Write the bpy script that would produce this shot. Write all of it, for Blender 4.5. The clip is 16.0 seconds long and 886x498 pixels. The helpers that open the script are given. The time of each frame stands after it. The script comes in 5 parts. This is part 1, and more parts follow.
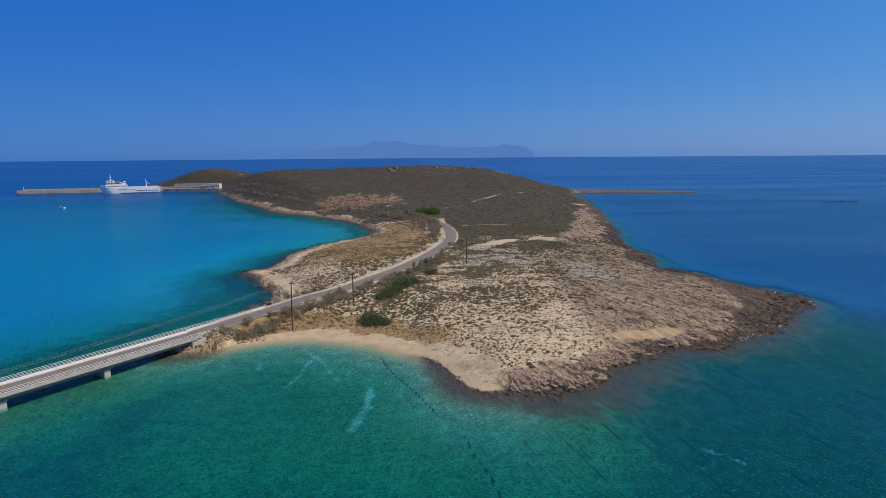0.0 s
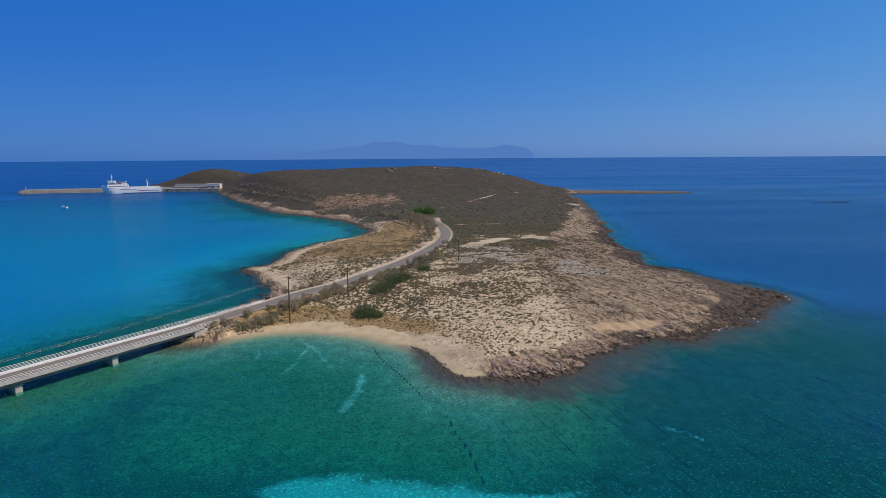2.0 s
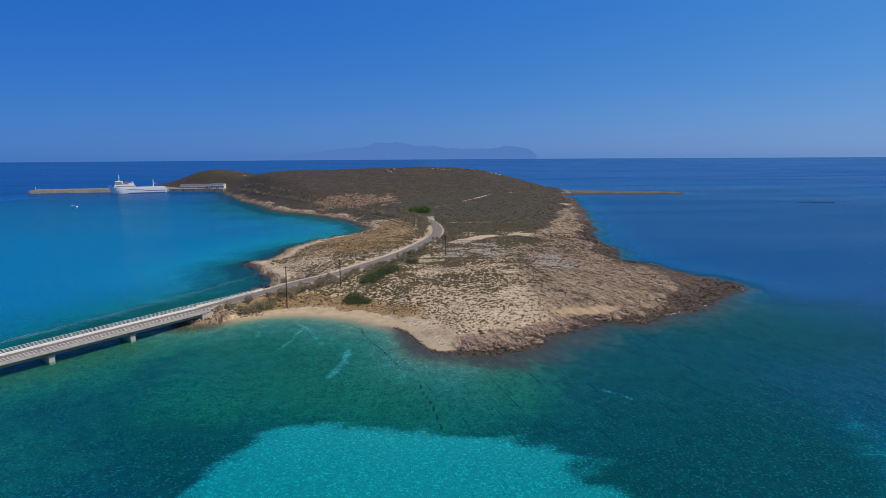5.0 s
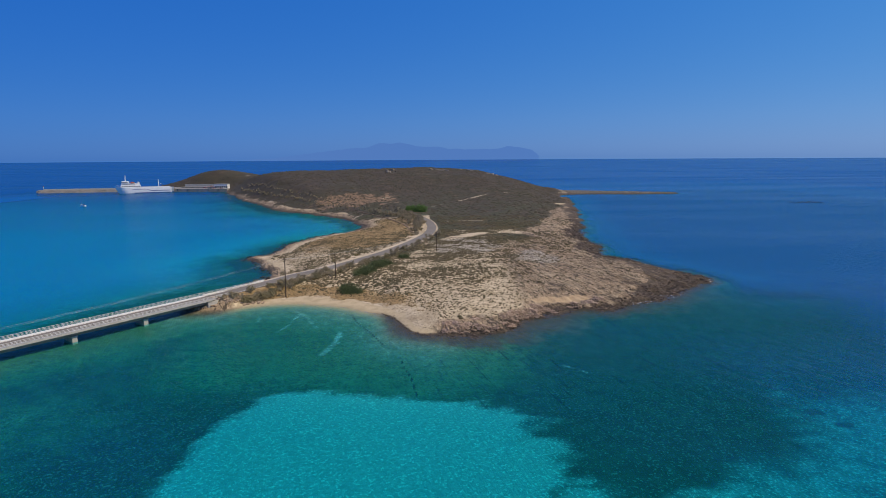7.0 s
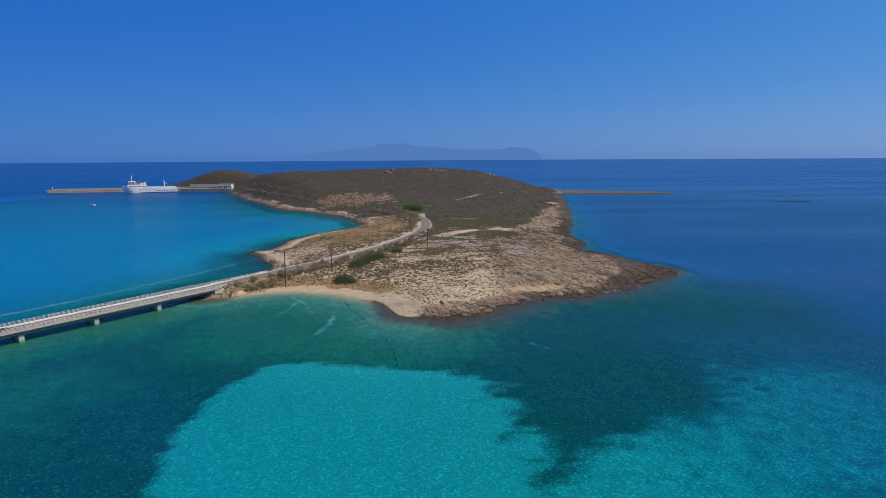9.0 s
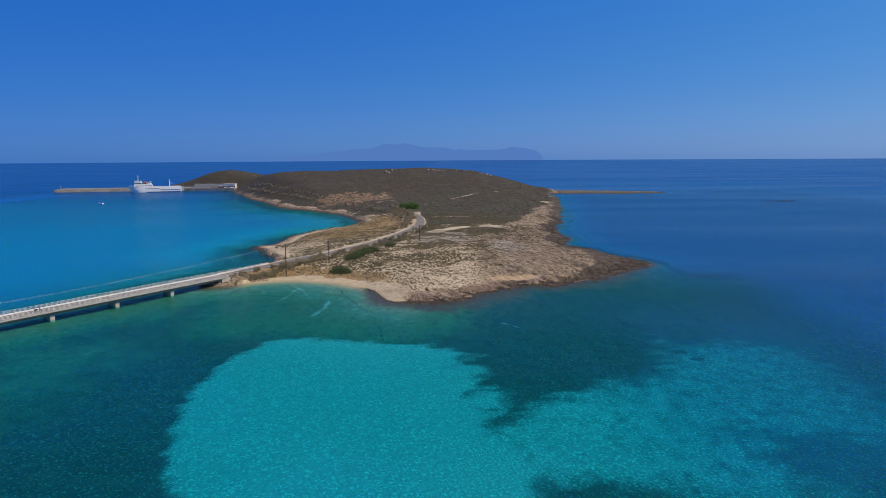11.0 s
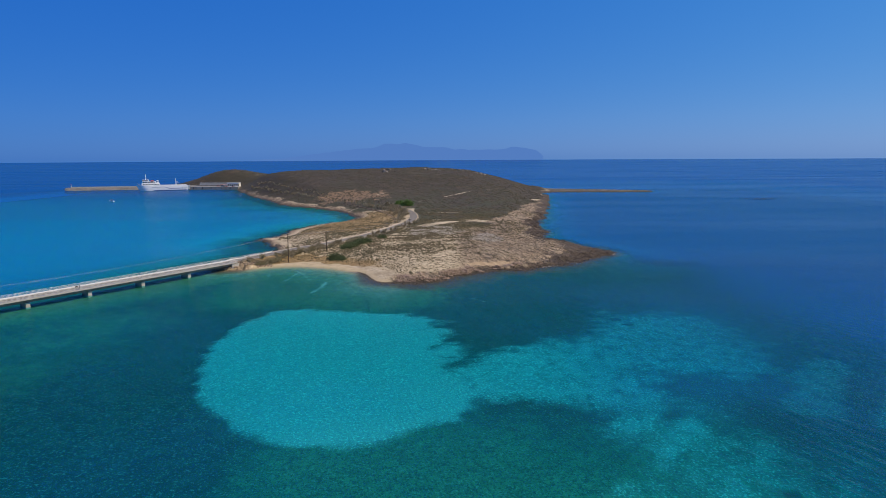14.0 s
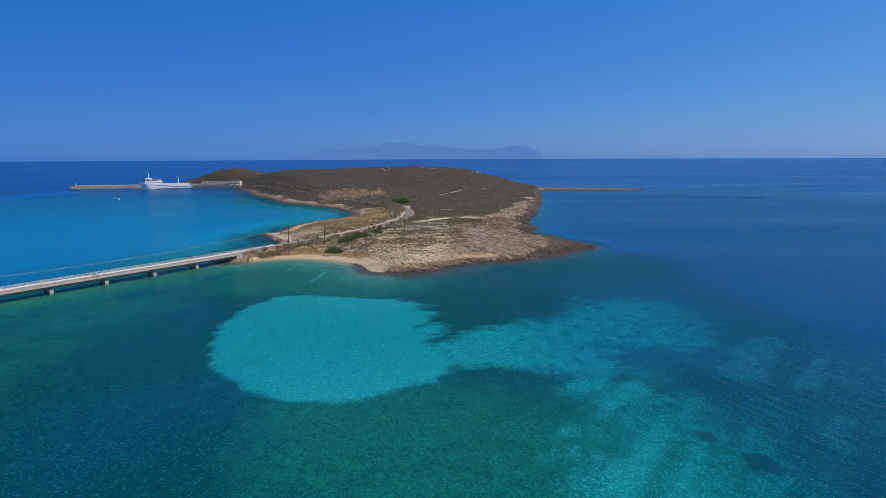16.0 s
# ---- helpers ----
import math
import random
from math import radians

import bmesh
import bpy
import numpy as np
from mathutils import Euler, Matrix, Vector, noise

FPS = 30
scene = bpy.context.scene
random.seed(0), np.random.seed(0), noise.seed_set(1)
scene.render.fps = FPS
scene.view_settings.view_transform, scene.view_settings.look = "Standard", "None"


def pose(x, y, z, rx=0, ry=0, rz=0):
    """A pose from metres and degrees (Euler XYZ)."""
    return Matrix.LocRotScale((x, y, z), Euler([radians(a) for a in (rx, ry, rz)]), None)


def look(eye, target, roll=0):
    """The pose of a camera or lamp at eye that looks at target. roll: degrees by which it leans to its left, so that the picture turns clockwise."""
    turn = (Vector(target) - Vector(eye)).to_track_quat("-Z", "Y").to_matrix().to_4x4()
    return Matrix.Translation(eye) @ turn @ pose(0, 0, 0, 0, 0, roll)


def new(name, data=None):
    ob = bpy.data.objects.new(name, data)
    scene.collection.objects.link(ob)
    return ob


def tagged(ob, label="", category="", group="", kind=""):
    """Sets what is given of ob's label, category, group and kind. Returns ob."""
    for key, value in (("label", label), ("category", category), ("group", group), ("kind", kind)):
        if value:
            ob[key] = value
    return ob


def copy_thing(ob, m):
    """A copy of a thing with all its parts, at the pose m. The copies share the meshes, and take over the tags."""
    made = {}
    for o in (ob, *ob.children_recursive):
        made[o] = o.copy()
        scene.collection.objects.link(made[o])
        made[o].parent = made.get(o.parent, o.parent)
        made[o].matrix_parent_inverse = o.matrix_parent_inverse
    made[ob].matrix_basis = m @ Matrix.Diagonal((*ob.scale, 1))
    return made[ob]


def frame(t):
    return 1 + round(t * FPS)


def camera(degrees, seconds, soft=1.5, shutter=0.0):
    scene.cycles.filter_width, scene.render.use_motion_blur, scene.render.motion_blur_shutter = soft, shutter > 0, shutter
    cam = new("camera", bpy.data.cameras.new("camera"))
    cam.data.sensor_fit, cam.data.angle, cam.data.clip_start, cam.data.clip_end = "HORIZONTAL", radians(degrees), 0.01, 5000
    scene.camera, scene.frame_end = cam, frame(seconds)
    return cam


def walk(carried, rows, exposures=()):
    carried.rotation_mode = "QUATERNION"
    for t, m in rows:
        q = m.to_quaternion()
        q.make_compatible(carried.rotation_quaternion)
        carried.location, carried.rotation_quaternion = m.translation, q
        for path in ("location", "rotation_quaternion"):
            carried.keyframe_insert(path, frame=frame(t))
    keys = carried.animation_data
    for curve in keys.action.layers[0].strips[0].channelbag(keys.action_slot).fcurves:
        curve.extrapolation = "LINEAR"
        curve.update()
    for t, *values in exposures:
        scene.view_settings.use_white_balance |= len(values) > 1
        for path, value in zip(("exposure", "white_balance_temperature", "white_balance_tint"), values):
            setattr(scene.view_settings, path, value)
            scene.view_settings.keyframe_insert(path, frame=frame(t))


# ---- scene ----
cam = camera(77.1, 16.0, soft=0.78)
PATH = [
    (0, (-7.97, -7.82, 42.61), (-5.22, 90.78, 26.14), -0.43),
    (1, (-6.88, -11.07, 42.62), (-4.08, 87.53, 26.21), -0.41),
    (2, (-5.52, -15.14, 42.69), (-2.78, 83.47, 26.32), -0.39),
    (3, (-3.87, -19.96, 42.80), (-1.27, 78.67, 26.47), -0.37),
    (4, (-1.95, -25.47, 42.93), (0.46, 73.17, 26.65), -0.36),
    (5, (0.22, -31.62, 43.07), (2.39, 67.03, 26.83), -0.35),
    (6, (2.61, -38.39, 43.22), (4.51, 60.27, 27.02), -0.35),
    (7, (5.16, -45.72, 43.36), (6.79, 52.95, 27.20), -0.34),
    (8, (7.83, -53.58, 43.49), (9.18, 45.10, 27.37), -0.34),
    (9, (10.56, -61.89, 43.60), (11.65, 36.80, 27.51), -0.34),
    (10, (13.29, -70.60, 43.69), (14.15, 28.10, 27.63), -0.33),
    (11, (15.96, -79.58, 43.76), (16.62, 19.12, 27.71), -0.33),
    (12, (18.54, -88.73, 43.81), (19.04, 9.97, 27.76), -0.32),
    (13, (20.98, -97.87, 43.83), (21.37, 0.83, 27.76), -0.31),
    (14, (23.27, -106.82, 43.84), (23.58, -8.13, 27.73), -0.30),
    (15, (25.39, -115.33, 43.83), (25.68, -16.64, 27.66), -0.28),
    (16, (27.36, -123.10, 43.81), (27.68, -24.43, 27.55), -0.26),
]
walk(cam, [(t, look(eye, target, roll)) for t, eye, target, roll in PATH], ((0, 0.0), (8, 0.0), (12, 0.02), (15, 0.08), (16, 0.09)))

# ---- world, sun, exposure ----
SUN_AZ, SUN_EL = radians(107), radians(53)
world = bpy.data.worlds.new("world")
scene.world = world
world.use_nodes = True
wn, wl = world.node_tree.nodes, world.node_tree.links
sky = wn.new("ShaderNodeTexSky")
sky.sky_type, sky.sun_disc = "NISHITA", False
sky.sun_elevation, sky.sun_rotation = SUN_EL, SUN_AZ
sky.altitude, sky.air_density, sky.dust_density, sky.ozone_density = 0.0, 1.0, 0.45, 2.2
grade = wn.new("ShaderNodeHueSaturation")
grade.inputs["Saturation"].default_value = 1.25
wl.new(sky.outputs[0], grade.inputs["Color"])
apart, joined = wn.new("ShaderNodeSeparateColor"), wn.new("ShaderNodeCombineColor")
wl.new(grade.outputs[0], apart.inputs[0])
# the haze of a hot summer day: an even, deep blue sky with little change towards the horizon
for k, (gain, power, level) in enumerate(((0.023, 0.83, 6.1), (0.0476, 0.45, 4.35), (0.1037, 0.22, 7.0))):
    steps = [wn.new("ShaderNodeMath") for _ in range(3)]
    for node, op, value in zip(steps, ("MULTIPLY", "POWER", "MULTIPLY"), (gain, power, level)):
        node.operation = op
        node.inputs[1].default_value = value
    wl.new(apart.outputs[k], steps[0].inputs[0])
    wl.new(steps[0].outputs[0], steps[1].inputs[0])
    wl.new(steps[1].outputs[0], steps[2].inputs[0])
    wl.new(steps[2].outputs[0], joined.inputs[k])
# the haze is whiter and brighter on the sun's side of the sky
glow, tint, lit = wn.new("ShaderNodeTexGradient"), wn.new("ShaderNodeMix"), wn.new("ShaderNodeMix")
glow.texture_mapping.rotation = (0, 0, SUN_AZ - radians(90))
glow.texture_mapping.scale = (0.5, 0.5, 0.5)
glow.texture_mapping.translation = (0.5, 0, 0)
tint.data_type = lit.data_type = "RGBA"
lit.blend_type = "MULTIPLY"
wl.new(glow.outputs["Fac"], tint.inputs[0])
tint.inputs[6].default_value, tint.inputs[7].default_value = (0.20, 0.345, 0.425, 1), (1.0, 0.772, 0.548, 1)
lit.inputs[0].default_value = 1.0
wl.new(joined.outputs[0], lit.inputs[6])
wl.new(tint.outputs[2], lit.inputs[7])
wl.new(lit.outputs[2], wn["Background"].inputs["Color"])
wn["Background"].inputs["Strength"].default_value = 0.2
sun_data = bpy.data.lights.new("sun", "SUN")
sun_data.energy, sun_data.angle, sun_data.color = 3.7, radians(0.55), (1.0, 0.835, 0.58)
sun_way = Vector((math.sin(SUN_AZ) * math.cos(SUN_EL), math.cos(SUN_AZ) * math.cos(SUN_EL), math.sin(SUN_EL)))
new("sun", sun_data).matrix_world = look(sun_way * 300, (0, 0, 0))

# ---- plan of the island, in metres ----
SHORE_SOUTH = [(-62, 112), (-56, 113), (-50, 116), (-45, 118), (-38, 119), (-30, 117.5), (-22, 114.5), (-16, 110.5), (-11, 107),
               (-7, 104), (-3.5, 97), (-0.5, 90), (5, 86.5), (15, 86), (26, 92), (36, 101), (44, 109), (53, 110.5), (60, 111.5),
               (68, 117), (82, 126), (101, 146)]
SHORE_EAST = [(100, 155), (95, 166), (89, 180), (83, 192), (80, 203), (84, 220), (86, 240), (87, 260), (98, 298), (112, 358),
              (131, 450), (145, 515), (152, 590), (180, 608), (240, 604), (300, 612), (288, 634), (220, 664), (175, 690)]
SHORE_NORTH = [(150, 760), (90, 830), (0, 860), (-120, 860), (-230, 880), (-340, 920), (-420, 905), (-440, 850), (-400, 800),
               (-330, 752), (-285, 722), (-270, 695)]
SHORE_WEST = [(-261, 678), (-203, 558), (-154, 475), (-146, 458), (-121, 419), (-99, 401), (-81, 380), (-67, 365), (-53, 342),
              (-44, 318), (-41, 302), (-45, 286), (-53, 276), (-63, 260), (-66, 249), (-69, 236), (-69, 216), (-71, 206),
              (-76, 203), (-77, 196), (-70, 188), (-64, 177), (-57, 165), (-56, 150), (-59, 139), (-66, 126), (-71, 117), (-67, 113)]
SHORE = SHORE_SOUTH + SHORE_EAST + SHORE_NORTH + SHORE_WEST
ROAD = [(-73.6, 100), (-62.6, 115.5), (-56.5, 125.5), (-48.5, 136), (-41.5, 146), (-33.5, 156), (-25, 171.5), (-14.4, 193.5),
        (-4, 224), (2.5, 252), (3.8, 283), (0, 312), (-10, 340), (-28, 366), (-52, 392), (-85, 425), (-128, 482), (-180, 560),
        (-225, 640), (-262, 712)]
SAND_A = [(-26.5, 0), (-31, 12), (-34, 25), (-34, 36), (-30, 49), (-21.5, 56.5), (-9, 55.5), (6.5, 52), (14, 50), (19, 44), (22, 35),
          (25, 25), (28, 11), (30, -4), (28, -14), (20, -20), (12, -24.5), (3.5, -26), (-3, -24), (-11, -19), (-19, -12)]
SAND_B = [(20, 10), (28, 12.5), (38, 20.5), (50, 27.5), (60, 31), (65, 40), (68.5, 51), (79, 55), (90, 56.5), (102, 54), (107, 44), (105, 32),
          (100.5, 20), (98, 8), (93, -6), (82, -13), (69, -15), (58, -14), (50, -12), (40, -8), (32, -9), (25, -16), (20, -6)]
SAND_C = [(52, -5), (58, -1), (64, -10), (73, -15), (84, -17), (92, -8), (97, -25), (92, -45), (80, -62), (60, -78), (42, -72), (43, -50),
          (48, -32), (51, -14)]
TRACKS = [[(2, 300), (24, 304), (50, 303)], [(-66, 408), (-50, 422), (-30, 446)], [(3, 382), (26, 420), (62, 462), (92, 470)],
          [(-58, 328), (-52, 345), (-47, 366)], [(-300, 742), (-262, 770), (-245, 800)]]
WALL = [(-53, 381), (-44, 364), (-35, 348), (-26.6, 332), (-19.5, 313), (-13.8, 295), (-9.5, 276), (-6.5, 256)]
STRATA = (0.29, -0.957)


def spline(points, closed, steps):
    """Catmull-Rom through the points."""
    p = np.array(points, float)
    n = len(p)
    out = []
    for i in range(n if closed else n - 1):
        a, b, c, d = (p[(i + k) % n] if closed else p[min(max(i + k, 0), n - 1)] for k in (-1, 0, 1, 2))
        for s in np.arange(steps) / steps:
            out.append(0.5 * (2 * b + (c - a) * s + (2 * a - 5 * b + 4 * c - d) * s * s + (3 * b - a - 3 * c + d) * s ** 3))
    if not closed:
        out.append(p[-1])
    return np.array(out)


def line_distance(x, y, line, closed):
    """Distance of each place to a line, and whether a closed line holds it."""
    a = line
    b = np.roll(line, -1, 0) if closed else line[1:]
    if not closed:
        a = line[:-1]
    best = np.full(x.shape, 1e9)
    inside = np.zeros(x.shape, bool)
    for (ax, ay), (bx, by) in zip(a, b):
        dx, dy = bx - ax, by - ay
        s = np.clip(((x - ax) * dx + (y - ay) * dy) / max(dx * dx + dy * dy, 1e-9), 0, 1)
        best = np.minimum(best, (x - ax - s * dx) ** 2 + (y - ay - s * dy) ** 2)
        if closed and dy != 0:
            inside ^= ((ay > y) != (by > y)) & (x < ax + (y - ay) / dy * dx)
    return np.sqrt(best), inside


def hashed(ix, iy, seed):
    h = (ix.astype(np.int64) * 374761393 + iy.astype(np.int64) * 668265263 + seed * 974711) & 0x7FFFFFFF
    h = ((h ^ (h >> 13)) * 1274126177) & 0x7FFFFFFF
    return ((h ^ (h >> 16)) & 0xFFFF) / 65535.0


def grain(x, y, seed=0):
    """Smooth value noise, 0 to 1."""
    ix, iy = np.floor(x), np.floor(y)
    fx, fy = x - ix, y - iy
    fx, fy = fx * fx * (3 - 2 * fx), fy * fy * (3 - 2 * fy)
    a, b = hashed(ix, iy, seed), hashed(ix + 1, iy, seed)
    c, d = hashed(ix, iy + 1, seed), hashed(ix + 1, iy + 1, seed)
    return (a * (1 - fx) + b * fx) * (1 - fy) + (c * (1 - fx) + d * fx) * fy


def fbm(x, y, seed=0, octaves=4):
    total, size, norm = 0, 1.0, 0
    for k in range(octaves):
        total = total + grain(x * 2 ** k + 17.3 * k, y * 2 ** k - 9.1 * k, seed + k) * size
        norm += size
        size *= 0.5
    return total / norm


def ramp(a, b, v):
    s = np.clip((v - a) / (b - a), 0, 1)
    return s * s * (3 - 2 * s)


COAST = spline(SHORE, True, 5)
ROAD_LINE = spline(ROAD, False, 8)
RIDGE_X = [-300, -235, -205, -175, -100, -20, 40, 62, 98, 122, 142, 160]
RIDGE_Z = [8, 16, 18.5, 20.5, 22.5, 24.5, 22.5, 20.5, 12, 5, 0, 0]


def plan(x, y):
    """Height of the ground and the shares of its covers at places x, y (arrays)."""
    x, y = np.asarray(x, float), np.asarray(y, float)
    far, inside = line_distance(x, y, COAST, True)
    sd = np.where(inside, far, -far)
    shingle = ramp(-57, -50, x) * (1 - ramp(0, 10, x)) * (1 - ramp(126, 145, y))
    rocky = 1 - shingle * (1 - ramp(-13, -5, x))      # a rock ledge underlies the beach's end
    ragged = 0.4 + 1.4 * ramp(2, 14, x) * ramp(-300, -240, -y) + 1.2 * ramp(220, 400, y)
    near = np.abs(sd) < 60
    wob = np.where(near, (fbm(x / 7, y / 7, 3) - 0.5) * 5.0 + (fbm(x / 1.8, y / 1.8, 9, 3) - 0.5) * 2.4, 0)
    sd = sd + np.where(near, (fbm(x / 13, y / 13, 4, 3) - 0.5) * 9 * ramp(55, 85, x) * ramp(140, 175, y), 0)
    sd = sd + wob * np.where(rocky > 0.4, ragged, 0.25)
    v = x * 0.957 + y * 0.29
    w = x * STRATA[0] + y * STRATA[1]
    # land
    bank = 3.3 * (1 - np.exp(-np.maximum(sd, 0) / 11.0))
    slow = 3.3 * (1 - np.exp(-np.maximum(sd, 0) / 24.0))
    land = bank * rocky + slow * (1 - rocky)
    flat = ramp(30, 42, -x) * (1 - ramp(262, 300, y))
    land = land * (1 - flat) + flat * (0.25 * ramp(0, 2, sd) + 3.0 * ramp(2, 26, sd))
    swell = (fbm(x / 40, y / 40, 21, 3) - 0.5) * 1.6 * ramp(8, 40, sd)
    cape = ramp(18, 45, x) * (1 - ramp(190, 260, y))
    strata = np.abs(fbm(v / 2.6, w / 22, 31, 4) - 0.5) * 2
    coastal = ramp(40, 56, x) * (1 - ramp(26, 40, sd + 14 * (fbm(x / 12, y / 12, 26, 3) - 0.5))) * (1 - ramp(400, 480, y))
    cape = np.maximum(cape, coastal)
    rockzone = np.clip(np.maximum(cape, 1 - ramp(5, 13, sd + 5 * flat)) * rocky * (1 - shingle), 0, 1)
    relief = (0.55 - strata * 1.9) * 0.5 * rockzone * ramp(-3, 4, sd)
    hx = np.interp(x, RIDGE_X, RIDGE_Z)
    hill = hx * ramp(385, 640, y + 25 * (fbm(x / 60, y / 60, 5, 3) - 0.5)) * (1 - ramp(690, 850, y)) * ramp(0, 45, sd)
    hill = hill + 19 * np.exp(-(((x + 315) / 75) ** 2 + ((y - 812) / 60) ** 2)) * ramp(0, 40, sd)
    hill = hill + hill * 0.14 * (fbm(x / 25, y / 25, 41, 4) - 0.5)
    terrace = ramp(260, 420, y) * 3.5 * ramp(10, 60, sd)
    z = np.where(sd > 0, land + swell + relief + hill + terrace, 0)
    z = np.where(sd > 1.2, np.maximum(z, 0.16), z)
    # the strip of land to the far cape stays low
    strip = ramp(150, 175, x) * ramp(560, 600, y)
    z = z * (1 - strip) + strip * np.where(sd > 0, np.minimum(sd * 0.14, 1.5), 0)
    # road bed
    rd, _ = line_distance(x, y, ROAD_LINE, False)
    level = 2.55 + 0.9 * ramp(118, 150, y) + 3.5 * ramp(280, 420, y)
    level = np.where(y < 420, level, np.maximum(level, 0))
    on = 1 - ramp(3.6, 8.5, rd)
    on = on * ramp(111, 117, y) * (1 - ramp(340, 365, y))
    z = np.where((sd > -2), z * (1 - on) + level * on, z)
    # sea floor
    out = np.maximum(-sd, 0)
    east = ramp(90, 270, x + 0.12 * (y - 40) + 16 * (fbm(x / 40, y / 40, 51, 3) - 0.5))
    east = np.maximum(east, 0.9 * ramp(-1, 22, out) * ramp(112, 165, y) * ramp(40, 70, x))
    algae = np.clip(ramp(40, 70, y) * (1 - ramp(5, 40, x)) + ramp(-8, 40, -y) * ramp(-34, 4, x + 0.3 * y) * (1 - 0.85 * ramp(56, 84, x)), 0, 1)
    algae = algae * ramp(-78, -22, x + 0.2 * (y - 60))
    algae = np.maximum(algae, 0.55 * ramp(40, 70, -x) * (1 - ramp(90, 130, y)))
    beside = (x + 71.8) * 0.815 - (y - 98.7) * 0.58
    under = np.exp(-((beside - 3.0) / 9.0) ** 2) * (1 - ramp(-64, -54, x))
    cove = ramp(45, 60, -x) * ramp(4, 16, -beside) * (1 - ramp(240, 290, y))
    algae = np.clip(np.maximum(algae, 0.85 * cove) + 0.7 * (fbm(x / 24, y / 15, 53, 4) - 0.5) + under, 0, 1)
    shelf = (5.6 - 1.9 * algae) * (1 - np.exp(-out / (19.0 + 5.0 * ramp(4, 20, x))))
    bay = 6.0 * (1 - np.exp(-out / 3.5)) + 6.0 * ramp(6, 70, out) + 7 * ramp(430, 680, y)
    inbay = ramp(5, 34, -beside + 16 * (fbm(x / 20, y / 20, 54, 4) - 0.5)) * ramp(0, 30, -x)
    deep = 36 * (1 - np.exp(-out / 9.0))
    depth = shelf * (1 - inbay) + bay * inbay
    depth = depth * (1 - rocky * 0.3 * (1 - inbay) * (1 - ramp(3, 15, out))) + 0.15 * (1 - rocky) * ramp(0, 3, out) * (1 - inbay)
    depth = depth + 2.2 * ramp(30, 95, x) * (1 - ramp(60, 110, y))
    depth = depth * (1 - east) + deep * east
    depth = depth * (1 - under) + np.minimum(depth, 1.5) * under
    depth = np.maximum(depth, 60 * ramp(700, 900, y) * (out > 0))
    depth = np.maximum(depth, 60 * ramp(430, 600, np.abs(x)) * (out > 0))
    depth = np.maximum(depth, 60 * ramp(150, 250, -y) * (out > 0))
    milk = inbay * (1 - ramp(240, 500, -x)) * ramp(1, 30, out) * ramp(24, 78, -beside) * (1 - ramp(250, 560, y - 0.4 * x + 60 * (fbm(x / 60, y / 40, 57, 3) - 0.5)))
    milk = np.maximum(milk, (1 - 0.75 * ramp(5, 30, out)) * (out > 0) * ramp(112, 152, y) * ramp(40, 70, x))
    milk = np.maximum(milk, 0.4 * ramp(82, 112, x) * (1 - ramp(18, 60, out)) * ramp(84, 116, y) * (out > 0))
    bed = (fbm(x / 9, y / 9, 61, 3) - 0.5) * 0.5 * ramp(4, 20, out)
    crack = ramp(1, 8, out) * (1 - ramp(30, 70, out)) * ramp(-12, 10, x) * (1 - inbay)
    depth = np.maximum(depth + bed, 0) * (out > 0)
    z = np.where(sd > 0, z, -0.28 * depth)
    # the far shore on which the bridge ends
    along_b = (x + 71.8) * 0.58 + (y - 98.7) * 0.815
    z = np.where((along_b < 20.8) & (np.abs(beside + 2.2) < 4.2), np.minimum(z, 0.9), z)
    bank2 = 4 - np.hypot(x + 170, y + 37) * 0.085
    z = np.maximum(z, np.minimum(bank2, 3.0))
    # covers
    a_d, a_in = line_distance(x, y, spline(SAND_A, True, 5), True)
    b_d, b_in = line_distance(x, y, spline(SAND_B, True, 5), True)
    c_d, c_in = line_distance(x, y, spline(SAND_C, True, 5), True)
    edge = (fbm(x / 9, y / 9, 81, 5) - 0.5) * 13 + (fbm(x / 1.6, y / 1.6, 82, 2) - 0.5) * 4
    frill = (fbm(x / 8 + y / 16, y / 2.0 - x / 9, 84, 4) - 0.5) * 9
    ragged_a = ramp(8, 22, x) * ramp(-2, 10, y)
    ra = ramp(-2.4 - 6 * ragged_a, 3 + 6 * ragged_a, np.where(a_in, a_d, -a_d) + edge * (0.28 + 0.6 * ragged_a) + frill * (0.4 + 1.0 * ragged_a))
    far_b = ramp(28, 75, x)
    rb = ramp(-5 - 4 * far_b, 5 + 4 * far_b, np.where(b_in, b_d, -b_d) + edge * (0.5 + 0.6 * far_b) + frill * 0.9)
    milk = np.maximum(milk, 0.3 * rb * ramp(30, 65, x))
    rb = rb * (0.88 - 0.32 * far_b) * (1 - 0.3 * ramp(84, 106, x))
    hollow = 1 - ramp(0.4, 1.3, np.hypot((x - 79) / 16, (y + 2 + 0.1 * (x - 79)) / 10) + (fbm(x / 7, y / 4, 86, 4) - 0.5) * 1.3)
    comb = fbm((x * 0.55 + y * 0.84) / 22, (x * 0.84 - y * 0.55) / 3.2, 87, 4)
    rc = ramp(-9, 10, np.where(c_in, c_d, -c_d) + edge * 1.4 + frill) * (0.46 + 0.24 * ramp(0.34, 0.68, comb)) * (1 - 0.6 * ramp(66, 90, x))
    wisp = 0.82 + 0.18 * ramp(0.3, 0.55, fbm(x / 2.4, y / 2.4, 85, 3))
    sandbed = np.maximum.reduce([ra, rb * wisp * (1 - 0.55 * hollow), rc * wisp])
